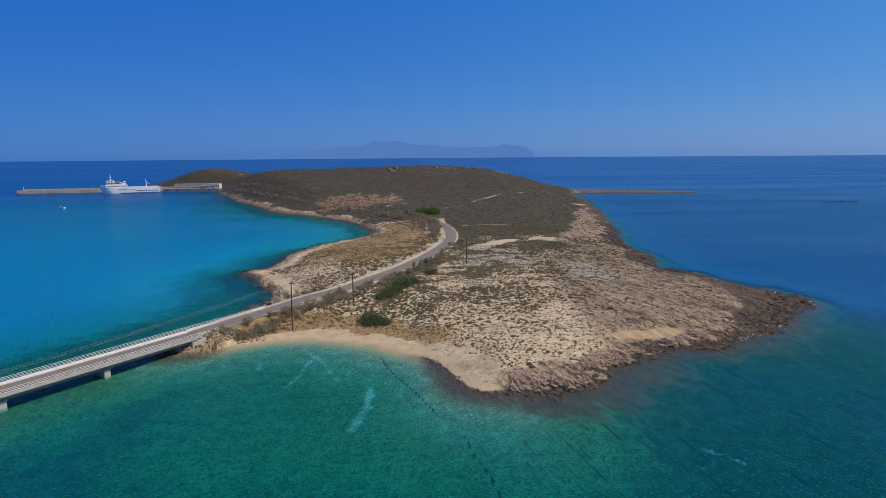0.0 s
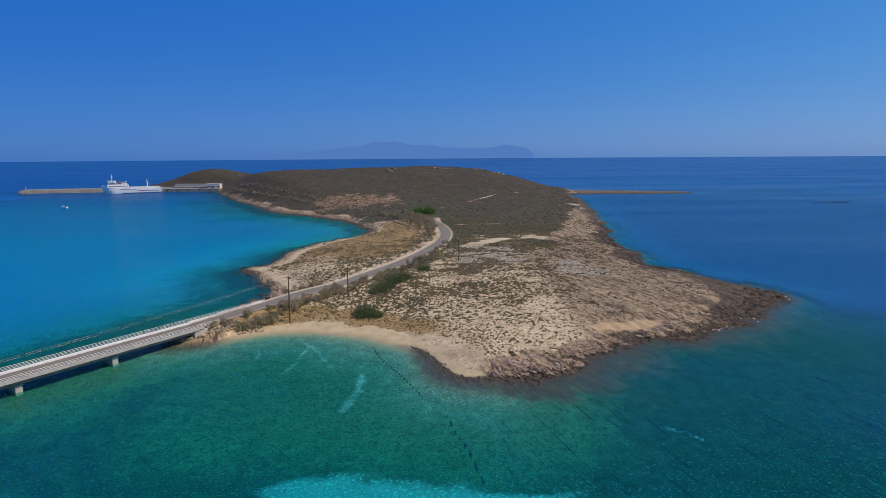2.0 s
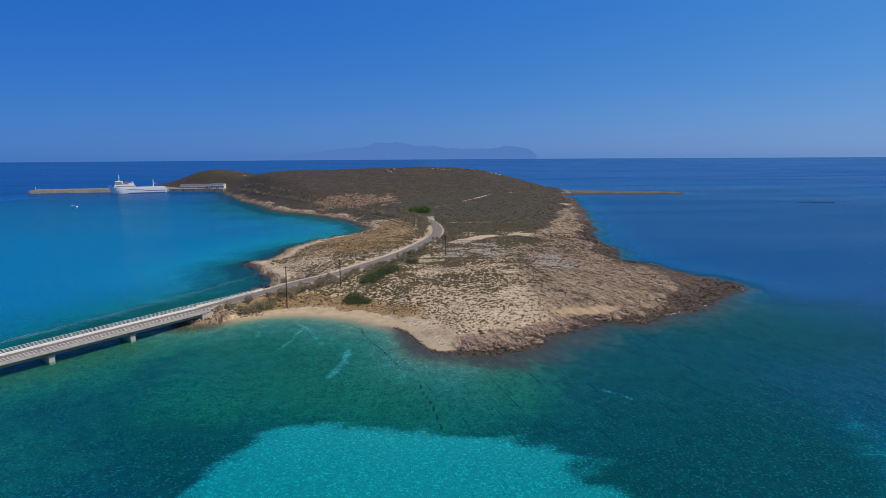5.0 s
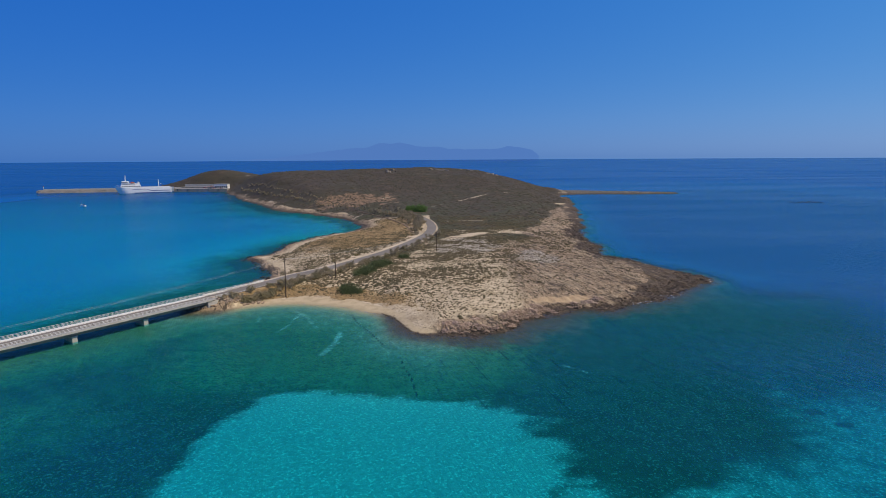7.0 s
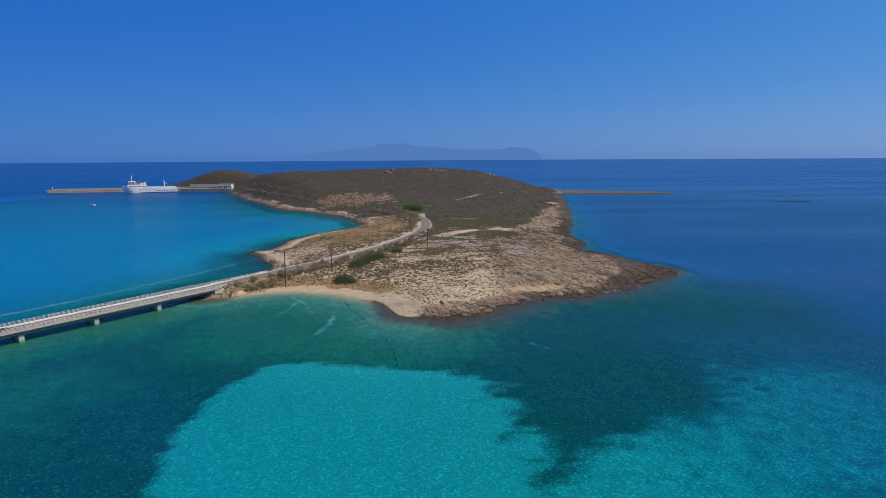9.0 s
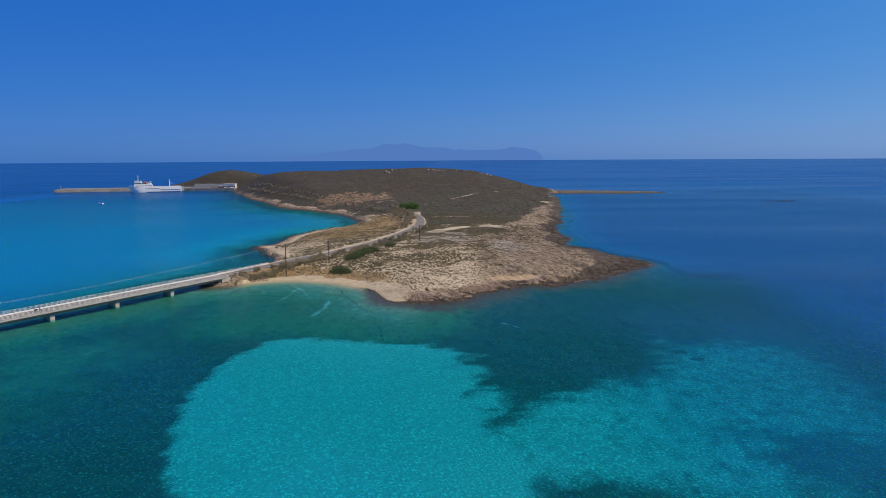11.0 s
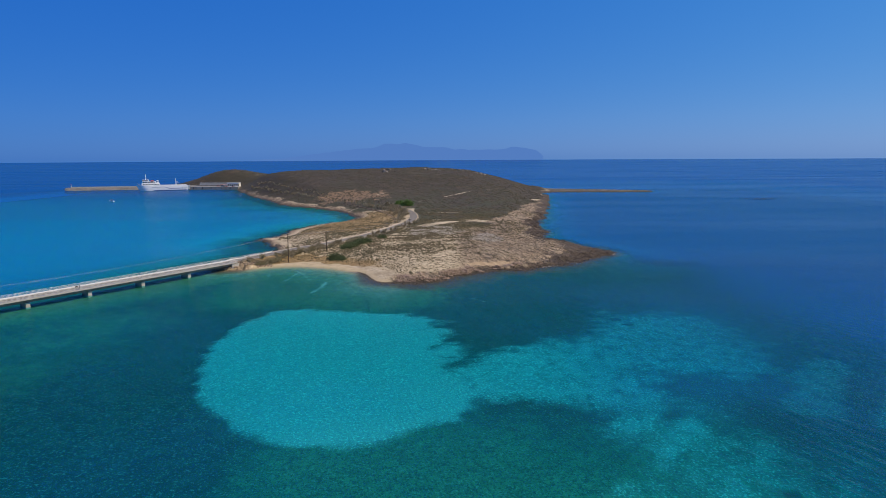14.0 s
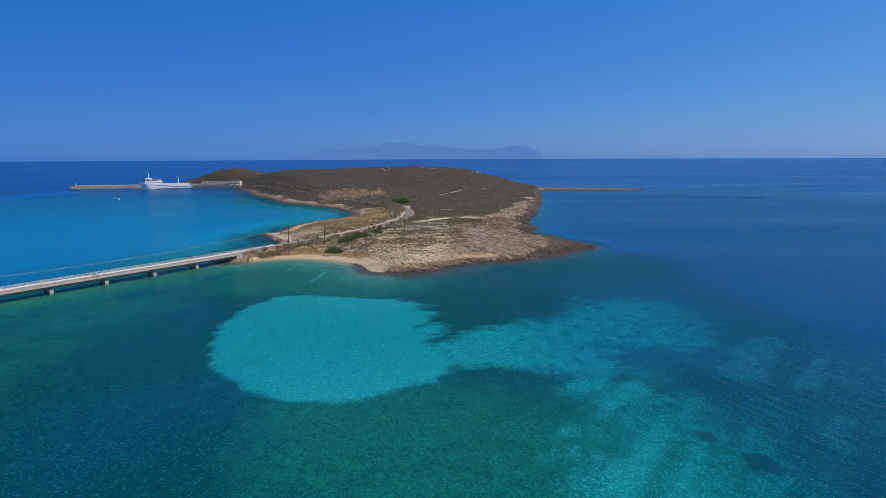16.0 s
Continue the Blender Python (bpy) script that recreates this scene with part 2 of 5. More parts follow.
    for (x0, y0), (x1, y1), wide, much in (((92.5, -10), (111, 13), 5.0, 0.42), ((101.6, -16.5), (114.5, -2), 2.6, 0.40), ((110, -16), (120, -7), 2.0, 0.34), ((90, -40), (97, -33), 2.5, 0.35)):
        d, _ = line_distance(x, y, np.array([(x0, y0), (x1, y1)], float), False)
        sandbed = np.maximum(sandbed, much * ramp(-2.5, 2.5, wide - d + edge * 0.6))
    sandbed = np.maximum(sandbed * 0.95, 0.34 * (1 - ramp(6, 36, out + edge)) * (1 - ramp(5, 25, x)) * (1 - inbay))
    left = inbay * ramp(2, 14, out + edge * 0.8) * ramp(12, 50, -beside + edge)
    left = left * (1 - 0.65 * (1 - ramp(10, 50, out + edge * 1.5)) * (1 - ramp(230, 290, y)))
    left = left * (1 - 0.5 * ramp(270, 380, y) * (1 - ramp(10, 80, out)))
    sandbed = np.maximum(sandbed, left * (0.82 + 0.18 * ramp(0.32, 0.56, fbm(x / 40, y / 20, 91, 3))))
    sandbed = np.maximum(sandbed, 0.2 * (1 - ramp(3, 10, out + edge * 0.3)) * ramp(132, 150, y) * ramp(70, 85, x))
    spots = np.zeros(x.shape)
    for sx, sy, sr in ((75.2, -46, 2.1), (70.6, -38.1, 1.1), (91.8, 4.4, 1.7), (101.7, 20.3, 1.3), (105.4, 20.2, 1.5), (73, 46.6, 1.2), (75, 41.5, 1.2)):
        spots = np.maximum(spots, 1 - ramp(0.6, 1.15, np.hypot((x - sx) * 0.8, y - sy) / sr + 0.9 * (fbm(x / 1.2, y / 1.2, 7, 3) - 0.5)))
    sandbed = sandbed * (1 - spots)
    # pale streaks of sand among the weed off the beach
    for (x0, y0), (x1, y1), wide in (((-19, 92), (-20.5, 76), 1.3), ((-35.5, 113), (-26, 96), 0.75), ((-33.5, 108), (-35.5, 93), 0.65), ((-46, 109.5), (-43, 102), 0.5), ((33, 68), (37, 64), 0.6)):
        d, _ = line_distance(x, y, np.array([(x0, y0), ((x0 + x1) / 2 + 0.8, (y0 + y1) / 2), (x1, y1)]), False)
        sandbed = np.maximum(sandbed, 0.52 * ramp(-0.4, 0.6, wide * 0.75 - d + (fbm(x / 1.5, y / 1.5, 15, 3) - 0.5) * 1.0))
    dirt = np.zeros(x.shape)
    for t in TRACKS:
        d, _ = line_distance(x, y, spline(t, False, 5), False)
        dirt = np.maximum(dirt, 1 - ramp(0.6, 1.9, d + (fbm(x / 6, y / 6, 12, 2) - 0.5) * 2.2))
    dirt = dirt * (0.26 + 0.4 * ramp(0.4, 0.6, fbm(x / 11, y / 11, 13, 3)))
    d, _ = line_distance(x, y, np.array([(11, 229), (19, 238), (26, 244), (32, 249)], float), False)
    clear = 1 - ramp(2.0, 7.0, d + (fbm(x / 5, y / 5, 14, 3) - 0.5) * 5)
    rubble = 1 - ramp(0.6, 1.15, np.hypot((x - 20 - (y - 212) * 0.1) / 17, (y - 212) / 26) + (fbm(x / 8, y / 8, 17, 3) - 0.5) * 1.1)
    rubble = np.maximum(rubble, 0.8 * (1 - ramp(0.6, 1.1, np.hypot((x - 46) / 11, (y - 178) / 20) + (fbm(x / 6, y / 6, 19, 3) - 0.5) * 1.2))) * (sd > 4)
    rubble = np.maximum(rubble, 0.42 * strip * (sd > 0))
    field = 1 - ramp(0.7, 1.1, np.hypot((x + 58) / 38, (y - 432) / 27) + (fbm(x / 9, y / 9, 16, 3) - 0.5) * 1.2)
    side = (x - np.interp(y, ROAD_LINE[:, 1][:90], ROAD_LINE[:, 0][:90]))
    verge = (1 - ramp(7.5, 10.5, rd + (fbm(x / 4, y / 4, 18, 3) - 0.5) * 3)) * (side < 0) * ramp(126, 136, y) * (1 - ramp(225, 262, y))
    dirt = np.clip(np.maximum.reduce([dirt, clear * 0.52, verge]), 0, 1) * (sd > 0)
    reef = ramp(0, 1, rocky) * (1 - ramp(3, 13, (out - 2.5 * (y < 150) * ramp(14, 34, x)) * (1 + 1.2 * (1 - ramp(2, 16, x)) * (y < 112)) * (1 + 2.5 * ramp(140, 160, y) * ramp(60, 80, x) + 2.5 * ramp(236, 275, y) * ramp(20, 40, -x)) + (fbm(v / 5, w / 12, 95, 3) - 0.5) * 14 + 5 * ramp(240, 280, y) * ramp(0, 30, -x))) * (sd < 1)
    reef = reef * (0.62 + 0.38 * np.where(y < 112, ramp(0, 16, x), 1))
    # dark fissures in the rock of the sea bed
    fissure = np.zeros(x.shape)
    for line in (((-18.3, 107), (-15.5, 99), (-11.1, 90.6), (-6.7, 80)), ((-2.5, 73), (-1.6, 68), (0, 63), (1.9, 53))):
        d, _ = line_distance(x, y, np.array(line, float), False)
        fissure = np.maximum(fissure, np.clip(1 - d / 3, 0, 1) * (sd < -0.5))
    scrub = ramp(228, 268, y + 120 * (fbm(x / 26, y / 16, 23, 4) - 0.5)) * np.maximum(ramp(2.5, 4.5, side), ramp(318, 350, y)) * ramp(-5, 6, sd - np.interp(y, [200, 330, 430, 520], [30, 24, 9, 4]) * ramp(30, 50, x) - 2 - 7 * ramp(40, 60, -x) * (1 - ramp(540, 660, y)) + 18 * (fbm(x / 14, y / 14, 25, 4) - 0.5) * ramp(40, 60, np.abs(x)))
    scrub = scrub * (1 - 0.25 * ramp(215, 290, -x)) * (1 - 0.8 * rubble) * (1 - 0.7 * clear)
    scrub = np.maximum(scrub, 0.75 * ramp(2.6, 4.2, side) * (1 - ramp(9, 16, side)) * ramp(140, 190, y) * (1 - ramp(300, 330, y)) * ramp(0.3, 0.5, fbm(x / 6, y / 9, 24, 3) + 0.2 * ramp(215, 245, y)))
    scrub = np.maximum(scrub * (1 - strip), strip * (sd > 0) * 0.9)
    grass = np.maximum((1 - ramp(2.5, 8, np.abs(sd - 10.5 + 7 * (fbm(x / 6, y / 6, 27, 3) - 0.5)))) * (1 - ramp(-12, 8, x)) * (x > -62) * (1 - ramp(132, 150, y)),
                       0.95 * ramp(0, 14, -x + 18 * (fbm(x / 12, y / 12, 37, 3) - 0.5)) * ramp(185, 225, y + 50 * (fbm(x / 15, y / 15, 39, 3) - 0.5)) * (1 - ramp(310, 345, y)) * ramp(6, 16, sd))
    ledge = ramp(-15, -9, x) * (1 - ramp(4, 10, x)) * (y < 112)
    wide = np.interp(x, [-60, -50, -35, -15, 0], [2, 4, 5.5, 4.5, 2.5])
    sand = np.clip(shingle * (1 - ramp(-1.5, 2.0, sd - wide + (fbm(x / 5, y / 5, 29, 3) - 0.5) * 5)), 0, 1) * (y < 140)
    sand = sand * (1 - ledge * (1 - ramp(-0.3, 0.6, sd)))
    pocket = 1 - ramp(0.6, 1.1, np.hypot((x - 43 - (y - 115) * 0.8) / 9, (y - 115) / 4.2) + (fbm(x / 7, y / 7, 33, 3) - 0.5) * 1.2)
    sand = np.maximum(sand, 0.6 * pocket)
    shore = (1 - ramp(0.5, 8.5, sd + (fbm(v / 3, w / 9, 35, 4) - 0.5) * (9 + 9 * ramp(50, 75, x)) + 3.5 * (1 - ramp(4, 24, x)) * (y < 150) - 14 * ramp(56, 97, x) * (y < 215) - 1.5 * ramp(60, 80, x) * (y >= 215) - 2 * ramp(70, 85, x) + 3.5 * flat)) * (1 - sand)
    shore = np.maximum(shore, ledge * (1 - ramp(0.1, 0.7, sd + (fbm(x / 2, y / 2, 36, 3) - 0.5) * 1.8)))
    shore = np.where(strip > 0.5, 1 - ramp(3, 9, sd), shore)
    return dict(z=z, sd=sd, sand=sand, rock=rockzone, shore=shore * rocky, scrub=scrub, grass=grass, dirt=dirt,
                milk=milk, sandbed=np.clip(sandbed, 0, 1), algae=algae, crack=crack, fissure=fissure, rubble=rubble, reef=np.maximum(reef, spots), depth=np.where(z < 0, depth, 0), field=field * (sd > 0), rd=rd, side=side)


def ground_z(x, y):
    return plan(np.array([x], float), np.array([y], float))["z"][0]


def stretched(inner0, inner1, step, low, high, grow_low, grow_high, most=9.0):
    """Grid lines: even inside, growing outward."""
    lines = list(np.arange(inner0, inner1 + step * 0.5, step))
    s, v = step, lines[-1]
    while v < high:
        s = min(s * grow_high, most)
        v += s
        lines.append(v)
    s, v = step, lines[0]
    while v > low:
        s = min(s * grow_low, most)
        v -= s
        lines.insert(0, v)
    return np.array(lines)


def sheet(name, xs, ys, zs, attributes):
    nx, ny = len(xs), len(ys)
    gx, gy = np.meshgrid(xs, ys)
    me = bpy.data.meshes.new(name)
    me.vertices.add(nx * ny)
    me.vertices.foreach_set("co", np.stack([gx, gy, zs], -1).astype(np.float32).ravel())
    i = (np.arange(ny - 1)[:, None] * nx + np.arange(nx - 1)[None, :]).ravel()
    quads = np.stack([i, i + 1, i + nx + 1, i + nx], -1).astype(np.int32)
    me.loops.add(quads.size)
    me.polygons.add(len(quads))
    me.loops.foreach_set("vertex_index", quads.ravel())
    me.polygons.foreach_set("loop_start", np.arange(0, quads.size, 4, dtype=np.int32))
    me.polygons.foreach_set("use_smooth", np.ones(len(quads), bool))
    for key, values in attributes.items():
        me.attributes.new(key, "FLOAT", "POINT").data.foreach_set("value", np.asarray(values, np.float32).ravel())
    me.update(calc_edges=True)
    return me


# ---- materials ----
def material(name, color, rough=0.8, metal=0.0):
    m = bpy.data.materials.new(name)
    m.use_nodes = True
    b = m.node_tree.nodes["Principled BSDF"]
    b.inputs["Base Color"].default_value = (*color, 1)
    b.inputs["Roughness"].default_value = rough
    b.inputs["Metallic"].default_value = metal
    return m


class Nodes:
    """Short hand for building a node tree."""

    def __init__(self, m):
        self.t = m.node_tree
        self.b = self.t.nodes.get("Principled BSDF")

    def node(self, kind, **values):
        n = self.t.nodes.new("ShaderNode" + kind)
        for key, value in values.items():
            setattr(n, key, value) if key in ("operation", "data_type", "blend_type", "attribute_name", "noise_dimensions", "feature", "normalize", "wave_type") else None
        return n

    def link(self, a, b):
        self.t.links.new(a, b)

    def put(self, socket, value):
        if isinstance(value, bpy.types.NodeSocket):
            self.link(value, socket)
        elif isinstance(value, tuple):
            socket.default_value = (*value, 1) if len(socket.default_value) == 4 and len(value) == 3 else value
        else:
            socket.default_value = value

    def math(self, op, a, b=0.0, clamp=False):
        n = self.node("Math", operation=op)
        n.use_clamp = clamp
        self.put(n.inputs[0], a), self.put(n.inputs[1], b)
        return n.outputs[0]

    def mix(self, f, a, b, blend="MIX"):
        n = self.t.nodes.new("ShaderNodeMix")
        n.data_type, n.blend_type = "RGBA", blend
        self.put(n.inputs[0], f), self.put(n.inputs[6], a), self.put(n.inputs[7], b)
        return n.outputs[2]

    def attr(self, name):
        return self.node("Attribute", attribute_name=name).outputs["Fac"]

    def coords(self, turn=0.0, scale=(1, 1, 1)):
        tc = self.node("TexCoord")
        turned = self.node("Mapping")
        turned.inputs["Rotation"].default_value = (0, 0, turn)
        self.link(tc.outputs["Object"], turned.inputs["Vector"])
        mp = self.node("Mapping")
        mp.inputs["Scale"].default_value = scale
        self.link(turned.outputs[0], mp.inputs["Vector"])
        return mp.outputs[0]

    def noise(self, vec, scale, detail=4.0, rough=0.55):
        n = self.node("TexNoise")
        n.inputs["Scale"].default_value, n.inputs["Detail"].default_value, n.inputs["Roughness"].default_value = scale, detail, rough
        self.link(vec, n.inputs["Vector"])
        return n.outputs["Fac"]

    def ramp(self, value, a, b, lo=0.0, hi=1.0):
        n = self.node("MapRange")
        n.interpolation_type = "SMOOTHSTEP"
        self.put(n.inputs["Value"], value)
        for key, v in (("From Min", a), ("From Max", b), ("To Min", lo), ("To Max", hi)):
            n.inputs[key].default_value = v
        return n.outputs["Result"]

    def bump(self, height, strength, distance, normal=None):
        n = self.node("Bump")
        n.inputs["Strength"].default_value, n.inputs["Distance"].default_value = strength, distance
        self.link(height, n.inputs["Height"])
        if normal is not None:
            self.link(normal, n.inputs["Normal"])
        return n.outputs[0]


def worn(name, color, other, scale, rough=0.8, metal=0.0, bump=0.3, dist=0.02, stain=None):
    """A surface of two colours mixed by grain at two sizes."""
    m = material(name, color, rough, metal)
    n = Nodes(m)
    c = n.coords()
    f = n.ramp(n.noise(c, scale), 0.35, 0.68)
    col = n.mix(f, color, other)
    g = n.noise(c, scale * 9, 3)
    col = n.mix(n.ramp(g, 0.4, 0.75, 0.0, 0.45), col, stain or tuple(v * 0.6 for v in color))
    n.link(col, n.b.inputs["Base Color"])
    n.link(n.bump(g, bump, dist), n.b.inputs["Normal"])
    return m


def ground_material():
    m = material("ground", (0.3, 0.25, 0.2), 0.95)
    n = Nodes(m)
    c = n.coords()
    turned = math.atan2(STRATA[1], STRATA[0])
    along = n.coords(-turned, (0.10, 1.0, 1.0))
    big, mid, fine, dots = n.noise(c, 0.05), n.noise(c, 0.4), n.noise(c, 3.2, 5), n.noise(c, 1.1, 3)
    streak = n.noise(along, 0.55, 6, 0.62)
    streak2 = n.noise(along, 2.2, 4, 0.6)
    # stony soil
    soil = n.mix(n.ramp(mid, 0.35, 0.65), (0.51, 0.415, 0.295), (0.64, 0.535, 0.395))
    soil = n.mix(n.ramp(n.noise(c, 0.16, 5, 0.6), 0.48, 0.62, 0, 0.55), soil, (0.31, 0.235, 0.145))
    soil = n.mix(n.ramp(n.noise(c, 0.75, 5, 0.65), 0.54, 0.66, 0, 0.6), soil, (0.24, 0.185, 0.115))
    soil = n.mix(n.ramp(fine, 0.5, 0.68, 0, 0.75), soil, (0.20, 0.155, 0.10))
    soil = n.mix(n.ramp(n.noise(c, 1.7, 4, 0.65), 0.55, 0.65, 0, 0.8), soil, (0.125, 0.098, 0.058))
    soil = n.mix(n.ramp(n.noise(c, 5.0, 2), 0.6, 0.72, 0, 0.6), soil, (0.56, 0.465, 0.33))
    # layered rock
    rock = n.mix(n.ramp(streak, 0.38, 0.62), (0.29, 0.208, 0.138), (0.47, 0.362, 0.25))
    rock = n.mix(n.ramp(n.noise(c, 0.22, 4, 0.6), 0.48, 0.64, 0, 0.55), rock, (0.27, 0.182, 0.115))
    rock = n.mix(n.ramp(n.noise(c, 2.6, 4, 0.7), 0.5, 0.62, 0, 0.7), rock, (0.13, 0.095, 0.064))
    rock = n.mix(n.ramp(n.noise(c, 3.9, 3, 0.6), 0.57, 0.66, 0, 0.7), rock, (0.60, 0.49, 0.36))
    rock = n.mix(n.ramp(streak2, 0.54, 0.63, 0, 0.8), rock, (0.12, 0.085, 0.055))
    gash = n.noise(n.coords(-turned - 0.06, (0.16, 1.0, 1.0)), 1.0, 4, 0.6)
    rock = n.mix(n.ramp(gash, 0.525, 0.585, 0, 0.9), rock, (0.05, 0.038, 0.026))
    cleft = n.noise(n.coords(-turned + 0.05, (0.22, 1.0, 1.0)), 2.3, 3, 0.6)
    rock = n.mix(n.ramp(cleft, 0.56, 0.62, 0, 0.8), rock, (0.06, 0.045, 0.03))
    rock = n.mix(n.ramp(n.noise(c, 0.11, 3), 0.56, 0.66, 0, 0.4), rock, (0.40, 0.33, 0.235))
    # wet dark rock along the water
    dark = n.mix(n.ramp(streak2, 0.4, 0.62), (0.026, 0.020, 0.016), (0.115, 0.082, 0.058))
    dark = n.mix(n.ramp(n.noise(c, 1.4, 5, 0.7), 0.5, 0.62, 0, 0.75), dark, (0.19, 0.138, 0.095))
    dark = n.mix(n.ramp(cleft, 0.49, 0.57, 0, 0.9), dark, (0.020, 0.016, 0.013))
    geo = n.node("NewGeometry")
    sep = n.node("SeparateXYZ")
    n.link(geo.outputs["Position"], sep.inputs[0])
    pale = n.mix(n.ramp(streak2, 0.46, 0.58), (0.23, 0.172, 0.115), (0.045, 0.033, 0.024))
    dark = n.mix(n.math("MULTIPLY", n.ramp(sep.outputs["Z"], 0.35, 1.1), n.ramp(sep.outputs["X"], 50, 75, 1, 0.25)), dark, pale)
    grass = n.mix(n.ramp(dots, 0.4, 0.62), (0.33, 0.225, 0.105), (0.215, 0.145, 0.065))
    grass = n.mix(n.ramp(n.noise(c, 0.22, 4), 0.5, 0.64, 0, 0.6), grass, (0.40, 0.30, 0.175))
    scrub = n.mix(n.ramp(mid, 0.36, 0.62), (0.040, 0.032, 0.019), (0.062, 0.048, 0.030))
    scrub = n.mix(n.ramp(fine, 0.5, 0.7, 0, 0.6), scrub, (0.032, 0.027, 0.015))
    scrub = n.mix(n.ramp(n.noise(c, 0.030, 5, 0.6), 0.44, 0.6, 0, 0.7), scrub, (0.048, 0.044, 0.022))
    scrub = n.mix(n.math("MULTIPLY", n.ramp(n.noise(c, 0.06, 5, 0.65), 0.36, 0.56), n.ramp(sep.outputs["Y"], 300, 520, 0.9, 0.0)), scrub, (0.052, 0.056, 0.022))
    scrub = n.mix(n.ramp(n.noise(c, 0.09, 5, 0.65), 0.54, 0.70, 0, 0.75), scrub, (0.105, 0.074, 0.047))
    scrub = n.mix(n.ramp(n.noise(c, 0.26, 5, 0.7), 0.54, 0.66, 0, 0.6), scrub, (0.16, 0.112, 0.068))
    scrub = n.mix(n.ramp(n.noise(c, 0.5, 3, 0.7), 0.58, 0.7, 0, 0.7), scrub, (0.022, 0.020, 0.011))
    sand = n.mix(n.ramp(mid, 0.4, 0.65), (0.52, 0.42, 0.285), (0.43, 0.345, 0.225))
    sand = n.mix(n.ramp(sep.outputs["X"], 20, 34, 0, 0.8), sand, (0.47, 0.335, 0.205))
    dirt = n.mix(n.ramp(mid, 0.4, 0.6), (0.58, 0.485, 0.365), (0.48, 0.395, 0.29))
    # sun glints and caustics painted as bright grain on the bed; also mottles sand
    glint_grain = n.noise(c, 2.3, 2, 0.6)
    weed = n.mix(n.ramp(mid, 0.35, 0.65), (0.019, 0.052, 0.037), (0.038, 0.090, 0.061))
    green = n.mix(n.ramp(mid, 0.35, 0.65), (0.080, 0.175, 0.085), (0.120, 0.235, 0.110))
    weed = n.mix(n.ramp(n.math("ADD", n.attr("algae"), n.math("MULTIPLY", n.math("SUBTRACT", n.noise(c, 0.25, 4), 0.5), 0.8)), 0.15, 0.85), weed, green)
    weed = n.mix(n.ramp(fine, 0.46, 0.62, 0, 0.75), weed, (0.018, 0.050, 0.030))
    weed = n.mix(n.ramp(dots, 0.5, 0.64, 0, 0.5), weed, (0.016, 0.048, 0.028))
    weed = n.mix(n.math("MULTIPLY", n.ramp(glint_grain, 0.56, 0.68), n.ramp(sep.outputs["Y"], 45, 80, 0.6, 0.3)), weed, (0.22, 0.35, 0.25))
    bare = n.mix(n.ramp(n.noise(c, 1.6, 4, 0.75), 0.36, 0.64), (0.60, 0.535, 0.51), (0.45, 0.40, 0.385))
    bare = n.mix(n.ramp(glint_grain, 0.55, 0.66, 0, 0.85), bare, (0.90, 0.86, 0.80))
    mottle = n.math("ADD", n.math("MULTIPLY", n.math("SUBTRACT", glint_grain, 0.5), 0.62), n.math("MULTIPLY", n.math("SUBTRACT", mid, 0.5), 0.5))
    share = n.math("ADD", n.attr("sandbed"), n.math("MULTIPLY", mottle, n.ramp(n.attr("sandbed"), 0.15, 0.5)), True)
    floor = n.mix(n.ramp(share, 0.12, 0.88), weed, bare)
    joint = n.ramp(n.noise(n.coords(-turned, (0.06, 1.3, 1.0)), 1.0, 5, 0.55), 0.615, 0.65)
    floor = n.mix(n.math("MULTIPLY", n.attr("crack"), n.math("MULTIPLY", joint, n.math("SUBTRACT", 0.85, n.attr("sandbed"), True))), floor, (0.015, 0.02, 0.015))
    split = n.math("ADD", n.attr("fissure"), n.math("MULTIPLY", n.math("SUBTRACT", n.noise(c, 0.9, 4, 0.65), 0.5), 0.22))
    floor = n.mix(n.ramp(split, 0.885, 0.945, 0, 0.85), floor, (0.012, 0.016, 0.012))
    soft = n.math("SUBTRACT", dots, 0.5)

    def cover(base, top, key, harsh=0.35):
        f = n.ramp(n.math("ADD", n.attr(key), n.math("MULTIPLY", soft, harsh)), 0.3, 0.7)
        return n.mix(f, base, top)

    col = cover(soil, rock, "rock")
    col = cover(col, grass, "grass", 0.9)
    col = cover(col, scrub, "scrub", 0.9)
    stones = n.mix(n.ramp(n.noise(c, 1.3, 5, 0.75), 0.44, 0.58), (0.17, 0.148, 0.122), (0.50, 0.445, 0.385))
    col = cover(col, stones, "rubble", 1.1)
    col = cover(col, n.mix(n.ramp(mid, 0.42, 0.58), (0.27, 0.175, 0.108), (0.095, 0.070, 0.043)), "field", 1.2)
    col = cover(col, dark, "shore", 0.8)
    col = cover(col, sand, "sand", 0.3)
    col = cover(col, dirt, "dirt", 0.5)
    reef = n.mix(n.ramp(n.noise(c, 0.45, 5, 0.65), 0.4, 0.65), (0.135, 0.105, 0.072), (0.066, 0.054, 0.040))
    reef = n.mix(n.ramp(n.noise(c, 0.7, 5, 0.7), 0.46, 0.6, 0, 0.55), reef, (0.040, 0.036, 0.028))
    floor = n.mix(n.ramp(n.math("ADD", n.attr("reef"), n.math("MULTIPLY", soft, 0.8)), 0.25, 0.75, 0, 0.9), floor, reef)
    under = n.ramp(sep.outputs["Z"], -0.35, -0.04, 1, 0)
    shallow = n.mix(n.attr("sand"), n.mix(0.65, dark, (0.085, 0.068, 0.052)), (0.36, 0.30, 0.20))
    wet = n.ramp(sep.outputs["Z"], 0.0, 0.3, 1, 0)
